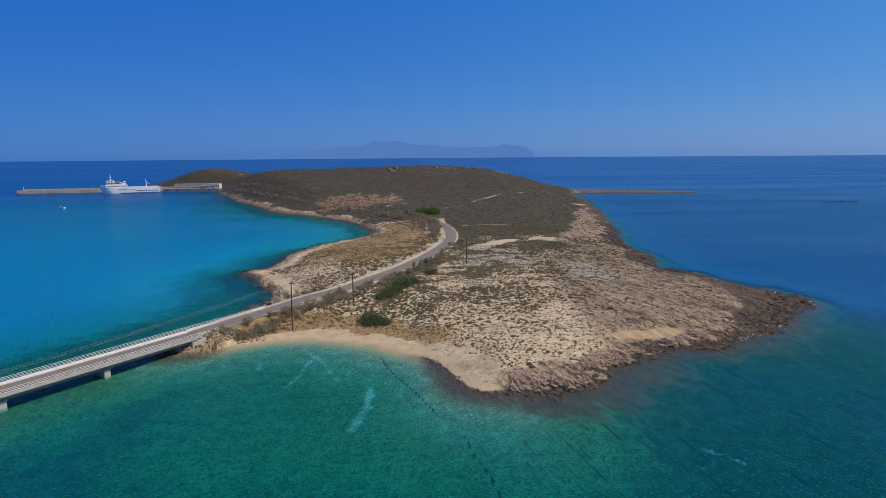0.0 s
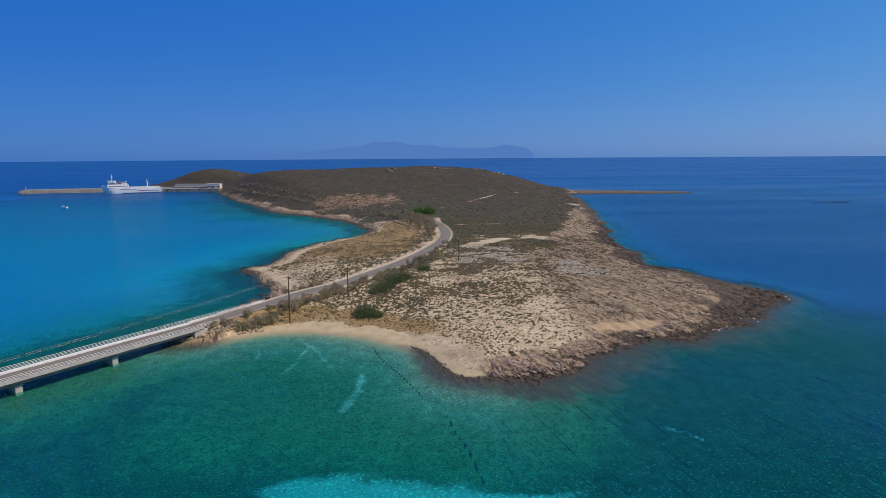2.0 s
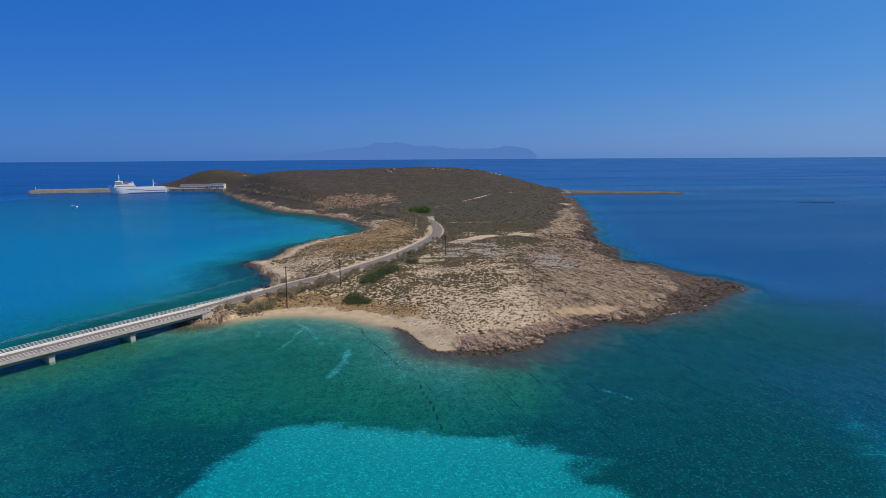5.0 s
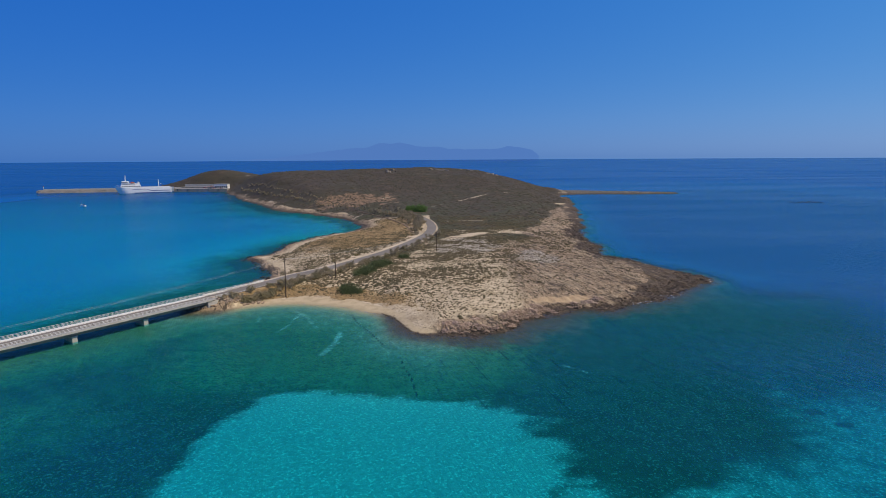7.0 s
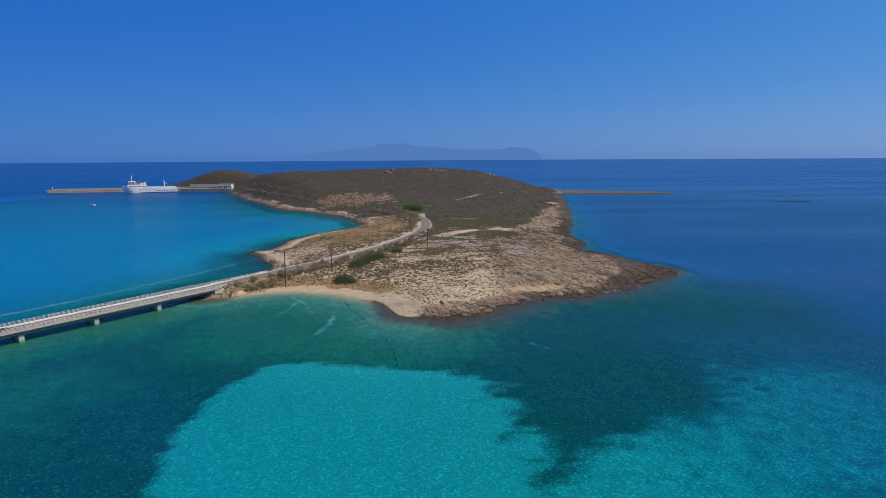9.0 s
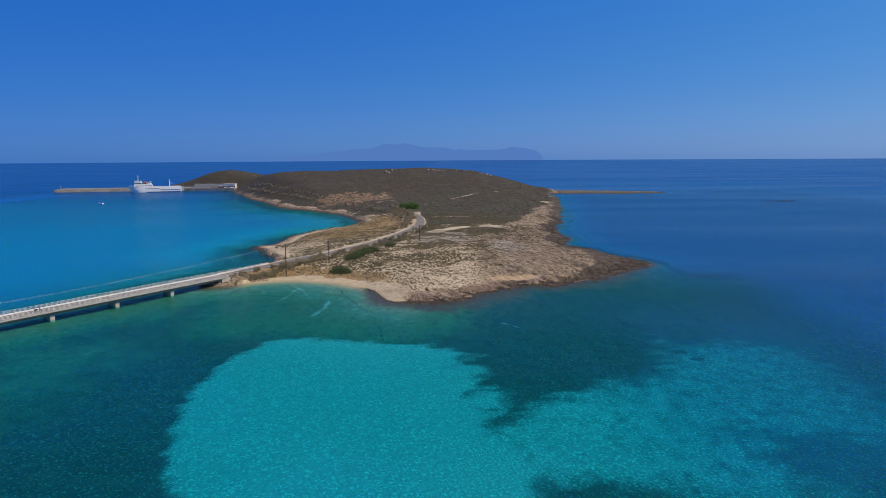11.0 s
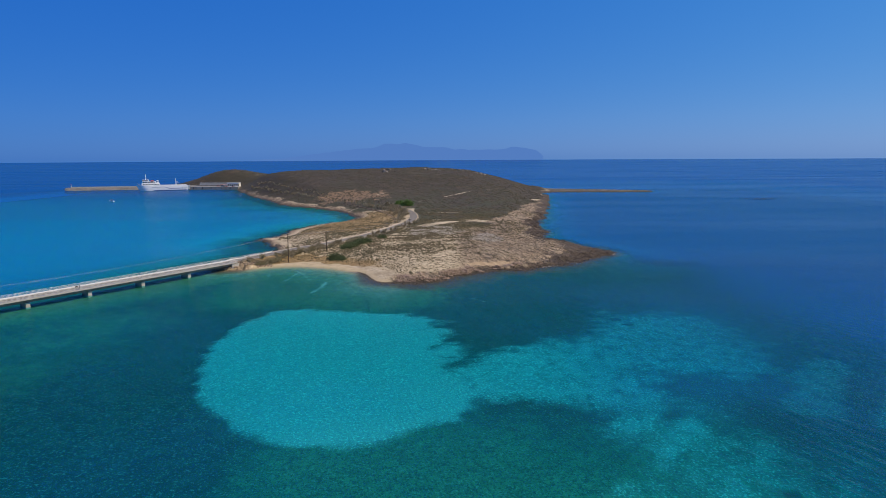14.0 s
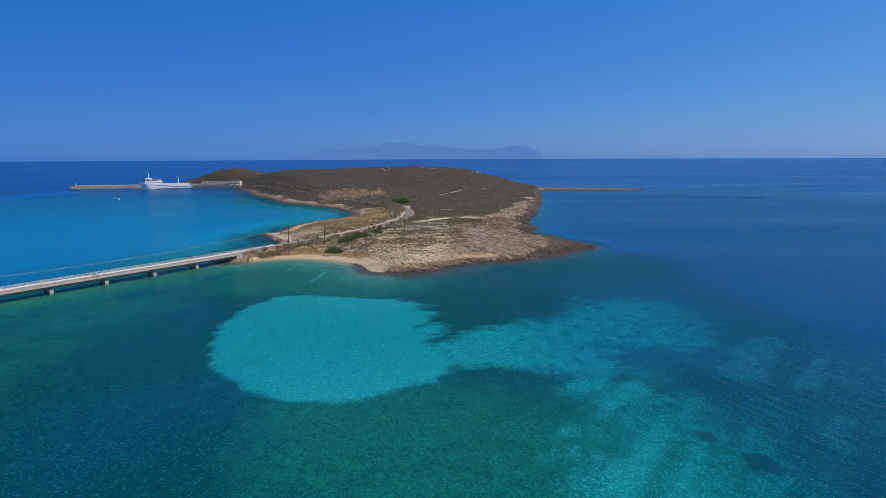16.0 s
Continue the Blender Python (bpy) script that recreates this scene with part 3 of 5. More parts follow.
    col = n.mix(n.math("MULTIPLY", wet, 0.6), col, shallow)
    col = n.mix(1.0, col, (1.0, 0.975, 0.87), "MULTIPLY")
    col = n.mix(under, col, floor)
    n.link(col, n.b.inputs["Base Color"])
    h = n.math("ADD", n.math("MULTIPLY", fine, 0.5), n.math("MULTIPLY", streak2, n.attr("rock")))
    n.link(n.bump(h, 0.7, 0.35), n.b.inputs["Normal"])
    return m


def water_material():
    m = bpy.data.materials.new("sea_water")
    m.use_nodes = True
    n = Nodes(m)
    for old in list(n.t.nodes):
        n.t.nodes.remove(old)
    out = n.node("OutputMaterial")
    c = n.coords()
    d = n.attr("depth")
    rgb = n.node("CombineColor")
    for k, a in enumerate((0.50, 0.075, 0.060)):
        n.link(n.math("POWER", 2.71828, n.math("MULTIPLY", d, -a)), rgb.inputs[k])
    clear = n.node("BsdfTransparent")
    n.link(rgb.outputs[0], clear.inputs["Color"])
    haze = n.node("BsdfDiffuse")
    amount = n.math("SUBTRACT", 1.0, n.math("POWER", 2.71828, n.math("MULTIPLY", d, -0.19)))
    big = n.noise(c, 0.012, 4)
    tone = n.mix(n.ramp(d, 5.5, 13), (0.001, 0.031, 0.046), (0.002, 0.064, 0.21))
    tone = n.mix(n.ramp(d, 38, 60), tone, (0.002, 0.076, 0.285))
    tone = n.mix(n.ramp(big, 0.4, 0.65, 0, 0.35), tone, (0.006, 0.072, 0.205))
    tone = n.mix(n.attr("milk"), tone, (0.001, 0.108, 0.285))
    n.link(n.mix(amount, (0, 0, 0), tone), haze.inputs["Color"])
    add = n.node("AddShader")
    n.link(clear.outputs[0], add.inputs[0])
    n.link(haze.outputs[0], add.inputs[1])
    gloss = n.node("BsdfGlossy")
    gloss.inputs["Roughness"].default_value = 0.16
    seen = n.node("SeparateXYZ")
    n.link(n.node("NewGeometry").outputs["Position"], seen.inputs[0])
    waves = n.coords(0.5, (1.0, 0.65, 1.0))
    crest = n.noise(n.coords(1.095, (0.09, 0.62, 1.0)), 1.0, 2, 0.5)
    calm = n.ramp(n.noise(n.coords(0.2, (0.5, 1.0, 1.0)), 0.016, 3), 0.35, 0.62, 0.35, 1.0)
    h = n.math("ADD", n.math("MULTIPLY", n.math("MULTIPLY", crest, calm), n.ramp(seen.outputs["X"], 30, 170, 0.2, 0.55)), n.math("MULTIPLY", n.noise(waves, 2.2, 3, 0.6), 0.16))
    nrm = n.bump(h, 1.0, 1.0)
    n.link(nrm, gloss.inputs["Normal"])
    n.link(nrm, haze.inputs["Normal"])
    fr = n.node("Fresnel")
    fr.inputs["IOR"].default_value = 1.33
    n.link(nrm, fr.inputs["Normal"])
    mix = n.node("MixShader")
    streaks = n.ramp(n.noise(n.coords(0.0, (0.12, 1.0, 1.0)), 0.011, 4, 0.6), 0.36, 0.62, 0.42, 0.68)
    n.link(n.math("MULTIPLY", fr.outputs[0], n.math("MULTIPLY", streaks, n.ramp(seen.outputs["X"], -120, 40, 0.72, 1.0))), mix.inputs[0])
    n.link(add.outputs[0], mix.inputs[1])
    n.link(gloss.outputs[0], mix.inputs[2])
    n.link(mix.outputs[0], out.inputs[0])
    return m


GROUND, WATER = ground_material(), water_material()
CONCRETE = worn("concrete", (0.42, 0.39, 0.34), (0.50, 0.47, 0.42), 0.8, 0.85, stain=(0.24, 0.22, 0.19))
WHITE_PAINT = worn("white_paint", (0.78, 0.77, 0.74), (0.70, 0.68, 0.63), 0.7, 0.6, stain=(0.55, 0.52, 0.47))
ASPHALT = worn("asphalt", (0.185, 0.162, 0.130), (0.225, 0.198, 0.162), 0.35, 0.9, stain=(0.12, 0.108, 0.095))
STEEL = worn("galvanised_steel", (0.55, 0.56, 0.57), (0.45, 0.45, 0.45), 2.0, 0.45, 0.6)
POLE_WOOD = worn("tarred_pole_wood", (0.075, 0.052, 0.038), (0.11, 0.08, 0.06), 1.5, 0.9)
FIELD_STONE = worn("field_stone", (0.24, 0.165, 0.10), (0.14, 0.098, 0.06), 1.2, 0.95, bump=0.8, dist=0.15, stain=(0.07, 0.05, 0.035))
STONE = worn("limestone", (0.44, 0.33, 0.23), (0.30, 0.215, 0.15), 0.5, 0.95, bump=0.6, dist=0.1, stain=(0.15, 0.11, 0.085))


# ---- helpers for things ----
def part(name, bm, mat, parent=None, label=""):
    me = bpy.data.meshes.new(name)
    bm.to_mesh(me)
    bm.free()
    me.materials.append(mat)
    ob = new(name, me)
    if parent:
        ob.parent = parent
    if label:
        ob["label"] = label
    return ob


def empty(name, m, label, category, group="", kind=""):
    ob = tagged(new(name), label, category, group, kind)
    ob.matrix_world = m
    return ob


def add_box(bm, x0, x1, y0, y1, z0, z1, m=None):
    made = bmesh.ops.create_cube(bm, size=1)["verts"]
    for v in made:
        v.co = Vector(((x0 + x1) / 2 + v.co.x * (x1 - x0), (y0 + y1) / 2 + v.co.y * (y1 - y0), (z0 + z1) / 2 + v.co.z * (z1 - z0)))
        if m:
            v.co = m @ v.co
    return made


def box(x0, x1, y0, y1, z0, z1, bevel=0.0):
    bm = bmesh.new()
    add_box(bm, x0, x1, y0, y1, z0, z1)
    if bevel:
        bmesh.ops.bevel(bm, geom=bm.edges[:], offset=bevel, segments=1, affect="EDGES")
    return bm


def add_tube(bm, a, b, r0, r1=None, sides=8):
    a, b = Vector(a), Vector(b)
    turn = (b - a).to_track_quat("Z", "Y").to_matrix()
    rings = []
    for p, r in ((a, r0), (b, r0 if r1 is None else r1)):
        rings.append([bm.verts.new(p + turn @ Vector((math.cos(k * math.tau / sides) * r, math.sin(k * math.tau / sides) * r, 0))) for k in range(sides)])
    for k in range(sides):
        bm.faces.new((rings[0][k], rings[0][(k + 1) % sides], rings[1][(k + 1) % sides], rings[1][k]))
    bm.faces.new(rings[0][::-1])
    bm.faces.new(rings[1])


def tube(a, b, r0, r1=None, sides=8):
    bm = bmesh.new()
    add_tube(bm, a, b, r0, r1, sides)
    return bm


# ---- ground and sea ----
XS = stretched(-80, 106, 0.6, -620, 620, 1.045, 1.045)
YS = stretched(83, 200, 0.6, -260, 960, 1.013, 1.012, 6.0)
gx, gy = np.meshgrid(XS, YS)
P = plan(gx, gy)
me = sheet("ground", XS, YS, P["z"], {k: P[k] for k in ("sand", "rock", "shore", "scrub", "grass", "dirt", "sandbed", "algae", "crack", "fissure", "reef", "field", "rubble")})
me.materials.append(GROUND)
tagged(new("ground", me), "dry stony island with tan rock, beach sand and brown scrub over a sandy sea floor", "ground", kind="structure")


def sea():
    """The water: a fine sheet round the island, then rings out to the horizon."""
    xs, ys = XS[::3], YS[::3]
    nx, ny = len(xs), len(ys)
    wx, wy = np.meshgrid(xs, ys)
    depth = P["depth"][::3, ::3]
    pts = [np.stack([wx, wy, 0 * wx], -1).reshape(-1, 3)]
    vals = [depth.ravel()]
    milk = P["milk"][::3, ::3].ravel()
    i = (np.arange(ny - 1)[:, None] * nx + np.arange(nx - 1)[None, :]).ravel()
    quads = [np.stack([i, i + 1, i + nx + 1, i + nx], -1)]
    loop = np.concatenate([np.arange(nx), np.arange(1, ny) * nx + nx - 1, (ny - 1) * nx + np.arange(nx - 2, -1, -1), np.arange(ny - 2, 0, -1) * nx])
    n = len(loop)
    start, last = pts[0][loop], loop
    centre = np.array([10.0, -40.0, 0])
    way = start - centre
    r0 = np.hypot(way[:, 0], way[:, 1])
    way = way / r0[:, None]
    count = nx * ny
    for k in range(1, 25):
        s = (k / 24) ** 2
        r = r0 * (1 - s) + 4750 * s
        ring = centre + way * r[:, None]
        ring[:, 2] = 28 * np.clip((r - 1300) / 3450, 0, 1) ** 2
        pts.append(ring)
        vals.append(depth.ravel()[loop] * (1 - min(1, k / 8)) + 60 * min(1, k / 4))
        this = np.arange(count, count + n)
        quads.append(np.stack([last, this, np.roll(this, -1), np.roll(last, -1)], -1))
        last = this
        count += n
    pts, vals, quads = np.concatenate(pts), np.concatenate(vals), np.concatenate(quads)
    me = bpy.data.meshes.new("water")
    me.vertices.add(len(pts))
    me.vertices.foreach_set("co", pts.astype(np.float32).ravel())
    me.loops.add(quads.size)
    me.polygons.add(len(quads))
    me.loops.foreach_set("vertex_index", quads.astype(np.int32).ravel())
    me.polygons.foreach_set("loop_start", np.arange(0, quads.size, 4, dtype=np.int32))
    me.polygons.foreach_set("use_smooth", np.ones(len(quads), bool))
    me.attributes.new("depth", "FLOAT", "POINT").data.foreach_set("value", vals.astype(np.float32))
    me.attributes.new("milk", "FLOAT", "POINT").data.foreach_set("value", np.concatenate([milk, np.zeros(len(vals) - len(milk))]).astype(np.float32))
    me.update(calc_edges=True)
    me.materials.append(WATER)
    return tagged(new("water", me), "clear turquoise and deep blue sea with small ripples", "sea", kind="structure")


sea()


def mountains():
    """Mountains beyond the horizon; a flat blue glow stands in for their haze."""
    bm = bmesh.new()
    a0, a1, n = radians(-21.5), radians(10.6), 130
    rows = []
    for row, (lift, back) in enumerate(((0, 0), (0.55, 30), (1.0, 70))):
        ring = []
        for k in range(n + 1):
            s = k / n
            a = a0 + (a1 - a0) * s
            v = np.interp(s, [0, 0.18, 0.3, 0.45, 0.5, 0.56, 0.62, 0.72, 0.8, 0.88, 0.94, 0.975, 1], [0, 30, 70, 105, 128, 140, 110, 92, 80, 98, 104, 84, 30])
            v += (float(fbm(np.array([s * 22.0]), np.array([row * 3.0]), 5, 4)[0]) - 0.5) * 26 * min(1, v / 50)
            r = 4780 + back
            ring.append(bm.verts.new((10 + math.sin(a) * r, -40 + math.cos(a) * r, 18 + v * 1.12 * lift)))
        rows.append(ring)
    for p, q in zip(rows, rows[1:]):
        for k in range(n):
            bm.faces.new((p[k], p[k + 1], q[k + 1], q[k]))
    m = bpy.data.materials.new("mountain_haze_glow")
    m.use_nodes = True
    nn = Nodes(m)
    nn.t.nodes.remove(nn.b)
    # air haze put into the colour: even blue emission, no shading on the slopes
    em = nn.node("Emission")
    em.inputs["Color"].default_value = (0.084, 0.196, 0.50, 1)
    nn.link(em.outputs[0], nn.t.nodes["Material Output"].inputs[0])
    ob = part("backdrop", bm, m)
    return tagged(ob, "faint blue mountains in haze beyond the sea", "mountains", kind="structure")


mountains()


# ---- bridge ----
U, N = Vector((0.58, 0.815, 0)).normalized(), Vector((0.815, -0.58, 0)).normalized()
PIER_0 = Vector((-71.8, 98.7, 0))
SPAN, DECK_Z = 17.2, 2.75
BRIDGE = Matrix((( U.x, -N.x, 0, PIER_0.x), (U.y, -N.y, 0, PIER_0.y), (0, 0, 1, 0), (0, 0, 0, 1)))
S0, S1 = -140.0, 19.0
NEAR, FAR = -1.3, 5.7


def bridge():
    top = empty("bridge", BRIDGE, "low concrete road bridge on piers with white railings", "bridge")
    bm = box(S0, S1, NEAR, FAR, DECK_Z - 0.26, DECK_Z - 0.06)
    part("deck_slab", bm, CONCRETE, top)
    part("road_surface", box(S0, S1 + 1.5, NEAR + 1.0, FAR - 1.15, DECK_Z - 0.055, DECK_Z), ASPHALT, top, "worn grey asphalt")
    part("kerb", box(S0, S1 + 1.2, NEAR, NEAR + 0.98, DECK_Z - 0.055, DECK_Z + 0.16), CONCRETE, top)
    part("footway", box(S0, S1 + 1.2, FAR - 1.13, FAR, DECK_Z - 0.055, DECK_Z + 0.2), WHITE_PAINT, top, "pale footway in full sun")
    for y in (NEAR + 1.2, FAR - 1.35):
        part("edge_line", box(S0, S1 + 1, y - 0.06, y + 0.06, DECK_Z + 0.003, DECK_Z + 0.007), WHITE_PAINT, top)
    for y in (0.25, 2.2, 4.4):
        part("girder", box(S0, S1, y - 0.3, y + 0.3, DECK_Z - 1.25, DECK_Z - 0.265), DARK_CONCRETE, top, "dark concrete girder")
    s = S1 - 19
    while s > S0 + 2:
        bm = box(s - 0.6, s + 0.6, -0.25, 4.6, -6.0, DECK_Z - 1.3, 0.08)
        pier = part("pier", bm, CONCRETE, top)
        part("cap", box(s - 0.72, s + 0.72, -0.4, 4.8, DECK_Z - 1.45, DECK_Z - 1.26, 0.03), CONCRETE, pier)
        s -= SPAN
    part("abutment", box(S1 - 1.2, S1 + 2.2, NEAR + 0.3, FAR - 0.2, -2.0, DECK_Z - 0.39, 0.06), CONCRETE, top)
    part("wing_wall", box(S1 + 2.2, S1 + 6.0, NEAR + 0.3, NEAR + 0.75, -1.0, DECK_Z - 0.2, 0.05), CONCRETE, top)
    part("abutment", box(S0 - 2, S0 + 1, NEAR + 0.3, FAR - 0.2, -2.0, DECK_Z - 0.39, 0.06), CONCRETE, top)
    post = None
    for y, s_end in ((NEAR + 0.18, S1 + 6), (FAR - 0.15, S1 + 24)):
        rail = part("railing", tube((S0, y, DECK_Z + 1.0), (s_end, y, DECK_Z + 1.0), 0.04, None, 6), RAIL_PAINT, top, "white painted tubular railing")
        for z in (0.45, 0.72):
            part("middle_rail", tube((S0, y, DECK_Z + z), (s_end, y, DECK_Z + z), 0.035, None, 6), RAIL_PAINT, rail)
        s = s_end
        while s > S0:
            if post is None:
                ob = part("post", tube((0, 0, 0), (0, 0, 0.9), 0.035, 0.03, 6), POST_STEEL, rail, "grey steel post")
                post = ob.data
            else:
                ob = new("post", post)
                ob.parent = rail
            ob.location = (s, y, DECK_Z + 0.1)
            s -= 2.15
    return top


# girder concrete, about half as bright as that of deck and piers
DARK_CONCRETE = worn("darker_concrete", (0.20, 0.185, 0.165), (0.27, 0.25, 0.225), 0.7, 0.9, stain=(0.11, 0.10, 0.09))
POST_STEEL = worn("post_steel", (0.34, 0.32, 0.29), (0.26, 0.24, 0.21), 1.5, 0.6, 0.3)
RAIL_PAINT = worn("rail_paint", (0.80, 0.79, 0.76), (0.70, 0.68, 0.63), 1.5, 0.5, stain=(0.42, 0.33, 0.25))
bridge()


# ---- road on the island ----
def ribbon(line, half0, half1, lift, crown=0.0):
    """A strip that follows the ground along a line, from half0 to half1 beside it."""
    p = np.array(line)
    d = np.gradient(p, axis=0)
    d /= np.hypot(d[:, 0], d[:, 1])[:, None]
    left = np.stack([-d[:, 1], d[:, 0]], -1)
    cols = 5
    off = np.linspace(half0, half1, cols)
    xy = p[:, None, :] + left[:, None, :] * off[None, :, None]
    mid = np.maximum(plan(p[:, 0], p[:, 1])["z"], DECK_Z - 0.14)
    z = np.repeat(mid[:, None], cols, 1) + lift + crown * (1 - (2 * (off - half0) / (half1 - half0) - 1) ** 2)[None, :]
    bm = bmesh.new()
    top = [[bm.verts.new((*xy[i, j], z[i, j])) for j in range(cols)] for i in range(len(p))]
    low = [[bm.verts.new((*xy[i, j], z[i, j] - 1.2)) for j in (0, cols - 1)] for i in range(len(p))]
    for i in range(len(p) - 1):
        for j in range(cols - 1):
            bm.faces.new((top[i][j + 1], top[i][j], top[i + 1][j], top[i + 1][j + 1]))
        bm.faces.new((top[i][0], low[i][0], low[i + 1][0], top[i + 1][0]))
        bm.faces.new((top[i + 1][-1], low[i + 1][1], low[i][1], top[i][-1]))
    return bm


FINE_ROAD = spline(ROAD[1:], False, 16)
FINE_ROAD = FINE_ROAD[FINE_ROAD[:, 1] < 352]
FINE_ROAD = FINE_ROAD[(FINE_ROAD - np.array([-62.6, 115.5])) @ np.array([0.58, 0.815]) > 1.0]
road = tagged(part("road", ribbon(FINE_ROAD, -2.6, 2.6, 0.12, 0.05), ASPHALT), "worn grey asphalt road curving along the island", "road", kind="structure")
for side in (-2.35, 2.35):
    part("edge_line", ribbon(FINE_ROAD[:70], side - 0.05, side + 0.05, 0.135, 0.0), WHITE_PAINT, road, "faded white line")
LOW_WALL = FINE_ROAD[FINE_ROAD[:, 1] < 135]
tagged(part("low_wall", ribbon(LOW_WALL, 2.75, 3.15, 0.55, 0.0), WHITE_PAINT), "low whitewashed kerb wall beside the road", "kerb wall", kind="structure")


FIELD_WALL = spline(WALL, False, 8)
tagged(part("dry_stone_wall", ribbon(FIELD_WALL, -0.5, 0.5, 0.28, 0.06), FIELD_STONE), "low dark dry-stone wall along a field edge", "stone wall", kind="structure")


# ---- poles and wires ----
def utility_pole(x, y, z0, z1, lean=(0, 0)):
    top = empty("utility_pole", pose(x, y, z0), "dark tarred wooden utility pole carrying two wires", "utility pole", "poles along the road")
    h = z1 - z0
    end = Vector((lean[0], lean[1], h))
    part("shaft", tube((0, 0, -0.8), end, 0.19, 0.13, 10), POLE_WOOD, top)
    part("crossarm", box(end.x - 0.75, end.x + 0.75, end.y - 0.09, end.y + 0.09, h - 0.5, h - 0.34, 0.01), POLE_WOOD, top)
    for dx in (-0.65, 0.65):
        part("insulator", tube((end.x + dx, end.y, h - 0.34), (end.x + dx, end.y, h - 0.1), 0.07, 0.05, 6), WHITE_PAINT, top, "pale ceramic insulator")
    return [Vector((x + end.x + dx, y + end.y, z0 + h - 0.1)) for dx in (-0.65, 0.65)]


ENDS = [utility_pole(6.3, 193, ground_z(6.3, 193), 11.7), utility_pole(-28.6, 141.6, ground_z(-28.6, 141.6), 11.7),
        utility_pole(-41.5, 125.2, ground_z(-41.5, 125.2), 12.9, (0.3, -0.3)), utility_pole(-140, -12, ground_z(-140, -12), 13.0)]
WIRE = material("bare_wire", (0.45, 0.46, 0.46), 0.45, 0.7)
for k in range(2):
    curve = bpy.data.curves.new("wire", "CURVE")
    curve.dimensions, curve.bevel_depth, curve.bevel_resolution = "3D", 0.012, 1
    pts = []
    for a, b, sag in zip([e[k] for e in ENDS], [e[k] for e in ENDS[1:]], (1.0, 0.4, 3.6)):
        for i in range(20):
            s = i / 20
            pts.append(a.lerp(b, s) - Vector((0, 0, 4 * sag * s * (1 - s))))
    pts.append(ENDS[-1][k])
    sp = curve.splines.new("POLY")
    sp.points.add(len(pts) - 1)
    for p, q in zip(sp.points, pts):
        p.co = (*q, 1)
    curve.materials.append(WIRE)
    tagged(new("overhead_wire", curve), "thin pale overhead wire sagging between wooden poles", "wire", "overhead wires")


# ---- rocks ----
def rock_mesh(seed, flat=0.7, mat=None):
    rng = np.random.default_rng(seed)
    bm = bmesh.new()
    bmesh.ops.create_icosphere(bm, subdivisions=2, radius=1)
    cuts = [(Vector(rng.normal(size=3)).normalized(), rng.uniform(0.55, 0.9)) for _ in range(9)]
    for v in bm.verts:
        for w, d in cuts:
            over = v.co.dot(w) - d
            if over > 0:
                v.co -= w * over
        v.co.z *= flat
    me = bpy.data.meshes.new("boulder")
    bm.to_mesh(me)
    bm.free()
    me.materials.append(mat or STONE)
    return me


BOULDERS = [rock_mesh(k) for k in range(6)]
rng = np.random.default_rng(4)
for k in range(210):
    s, t = rng.uniform(0, 1), rng.normal(0, 1)
    x = -63.5 + 15.5 * s + t * 0.7
    y = 111.8 + 7.2 * s + rng.uniform(-1.2, 3.2) + 1.0
    r = rng.uniform(0.22, 0.62)
    ob = new("boulder", BOULDERS[k % 6])
    ob.matrix_world = pose(x, y, max(ground_z(x, y), -0.3) + r * 0.25, rng.uniform(-20, 20), rng.uniform(-20, 20), rng.uniform(0, 360)) @ Matrix.Diagonal((r, r * rng.uniform(0.7, 1), r, 1))
    tagged(ob, "broken tan limestone boulder on the bank beside the bridge", "boulder", "boulders by the bridge")


def many(name, meshes, places, mat, label, category):
    """One joined mesh of many small pieces: rows of x, y, z, turn, sx, sy, sz."""
    base = []
    for me in meshes:
        co = np.empty(len(me.vertices) * 3, np.float32)
        me.vertices.foreach_get("co", co)
        me.calc_loop_triangles()
        tri = np.empty(len(me.loop_triangles) * 3, np.int32)
        me.loop_triangles.foreach_get("vertices", tri)
        base.append((co.reshape(-1, 3), tri.reshape(-1, 3)))
    V, T, count = [], [], 0
    for k, (x, y, z, a, sx, sy, sz) in enumerate(places):
        co, tri = base[k % len(base)]
        c, s = math.cos(a), math.sin(a)
        px, py = co[:, 0] * sx, co[:, 1] * sy
        V.append(np.stack([x + px * c - py * s, y + px * s + py * c, z + co[:, 2] * sz], -1))
        T.append(tri + count)
        count += len(co)
    V, T = np.concatenate(V), np.concatenate(T).astype(np.int32)
    out = bpy.data.meshes.new(name)
    out.vertices.add(len(V))
    out.vertices.foreach_set("co", V.astype(np.float32).ravel())
    out.loops.add(T.size)
    out.polygons.add(len(T))
    out.loops.foreach_set("vertex_index", T.ravel())
    out.polygons.foreach_set("loop_start", np.arange(0, T.size, 3, dtype=np.int32))
    out.update(calc_edges=True)
    out.materials.append(mat)
    return tagged(new(name, out), label, category, kind="stuff")


def island_material(name, dark, light, rough=0.95, third=None):
    m = material(name, dark, rough)
    n = Nodes(m)
    r = n.node("NewGeometry").outputs["Random Per Island"]
    c = n.coords()
    col = n.mix(r, dark, light)
    if third:
        col = n.mix(n.ramp(n.noise(c, 0.05), 0.5, 0.62), col, third)
    g = n.noise(c, 6, 3)
    col = n.mix(n.ramp(g, 0.42, 0.66, 0, 0.6), col, tuple(v * 0.45 for v in dark))
    n.link(col, n.b.inputs["Base Color"])
    n.link(n.bump(g, 0.9, 0.25), n.b.inputs["Normal"])
    return m


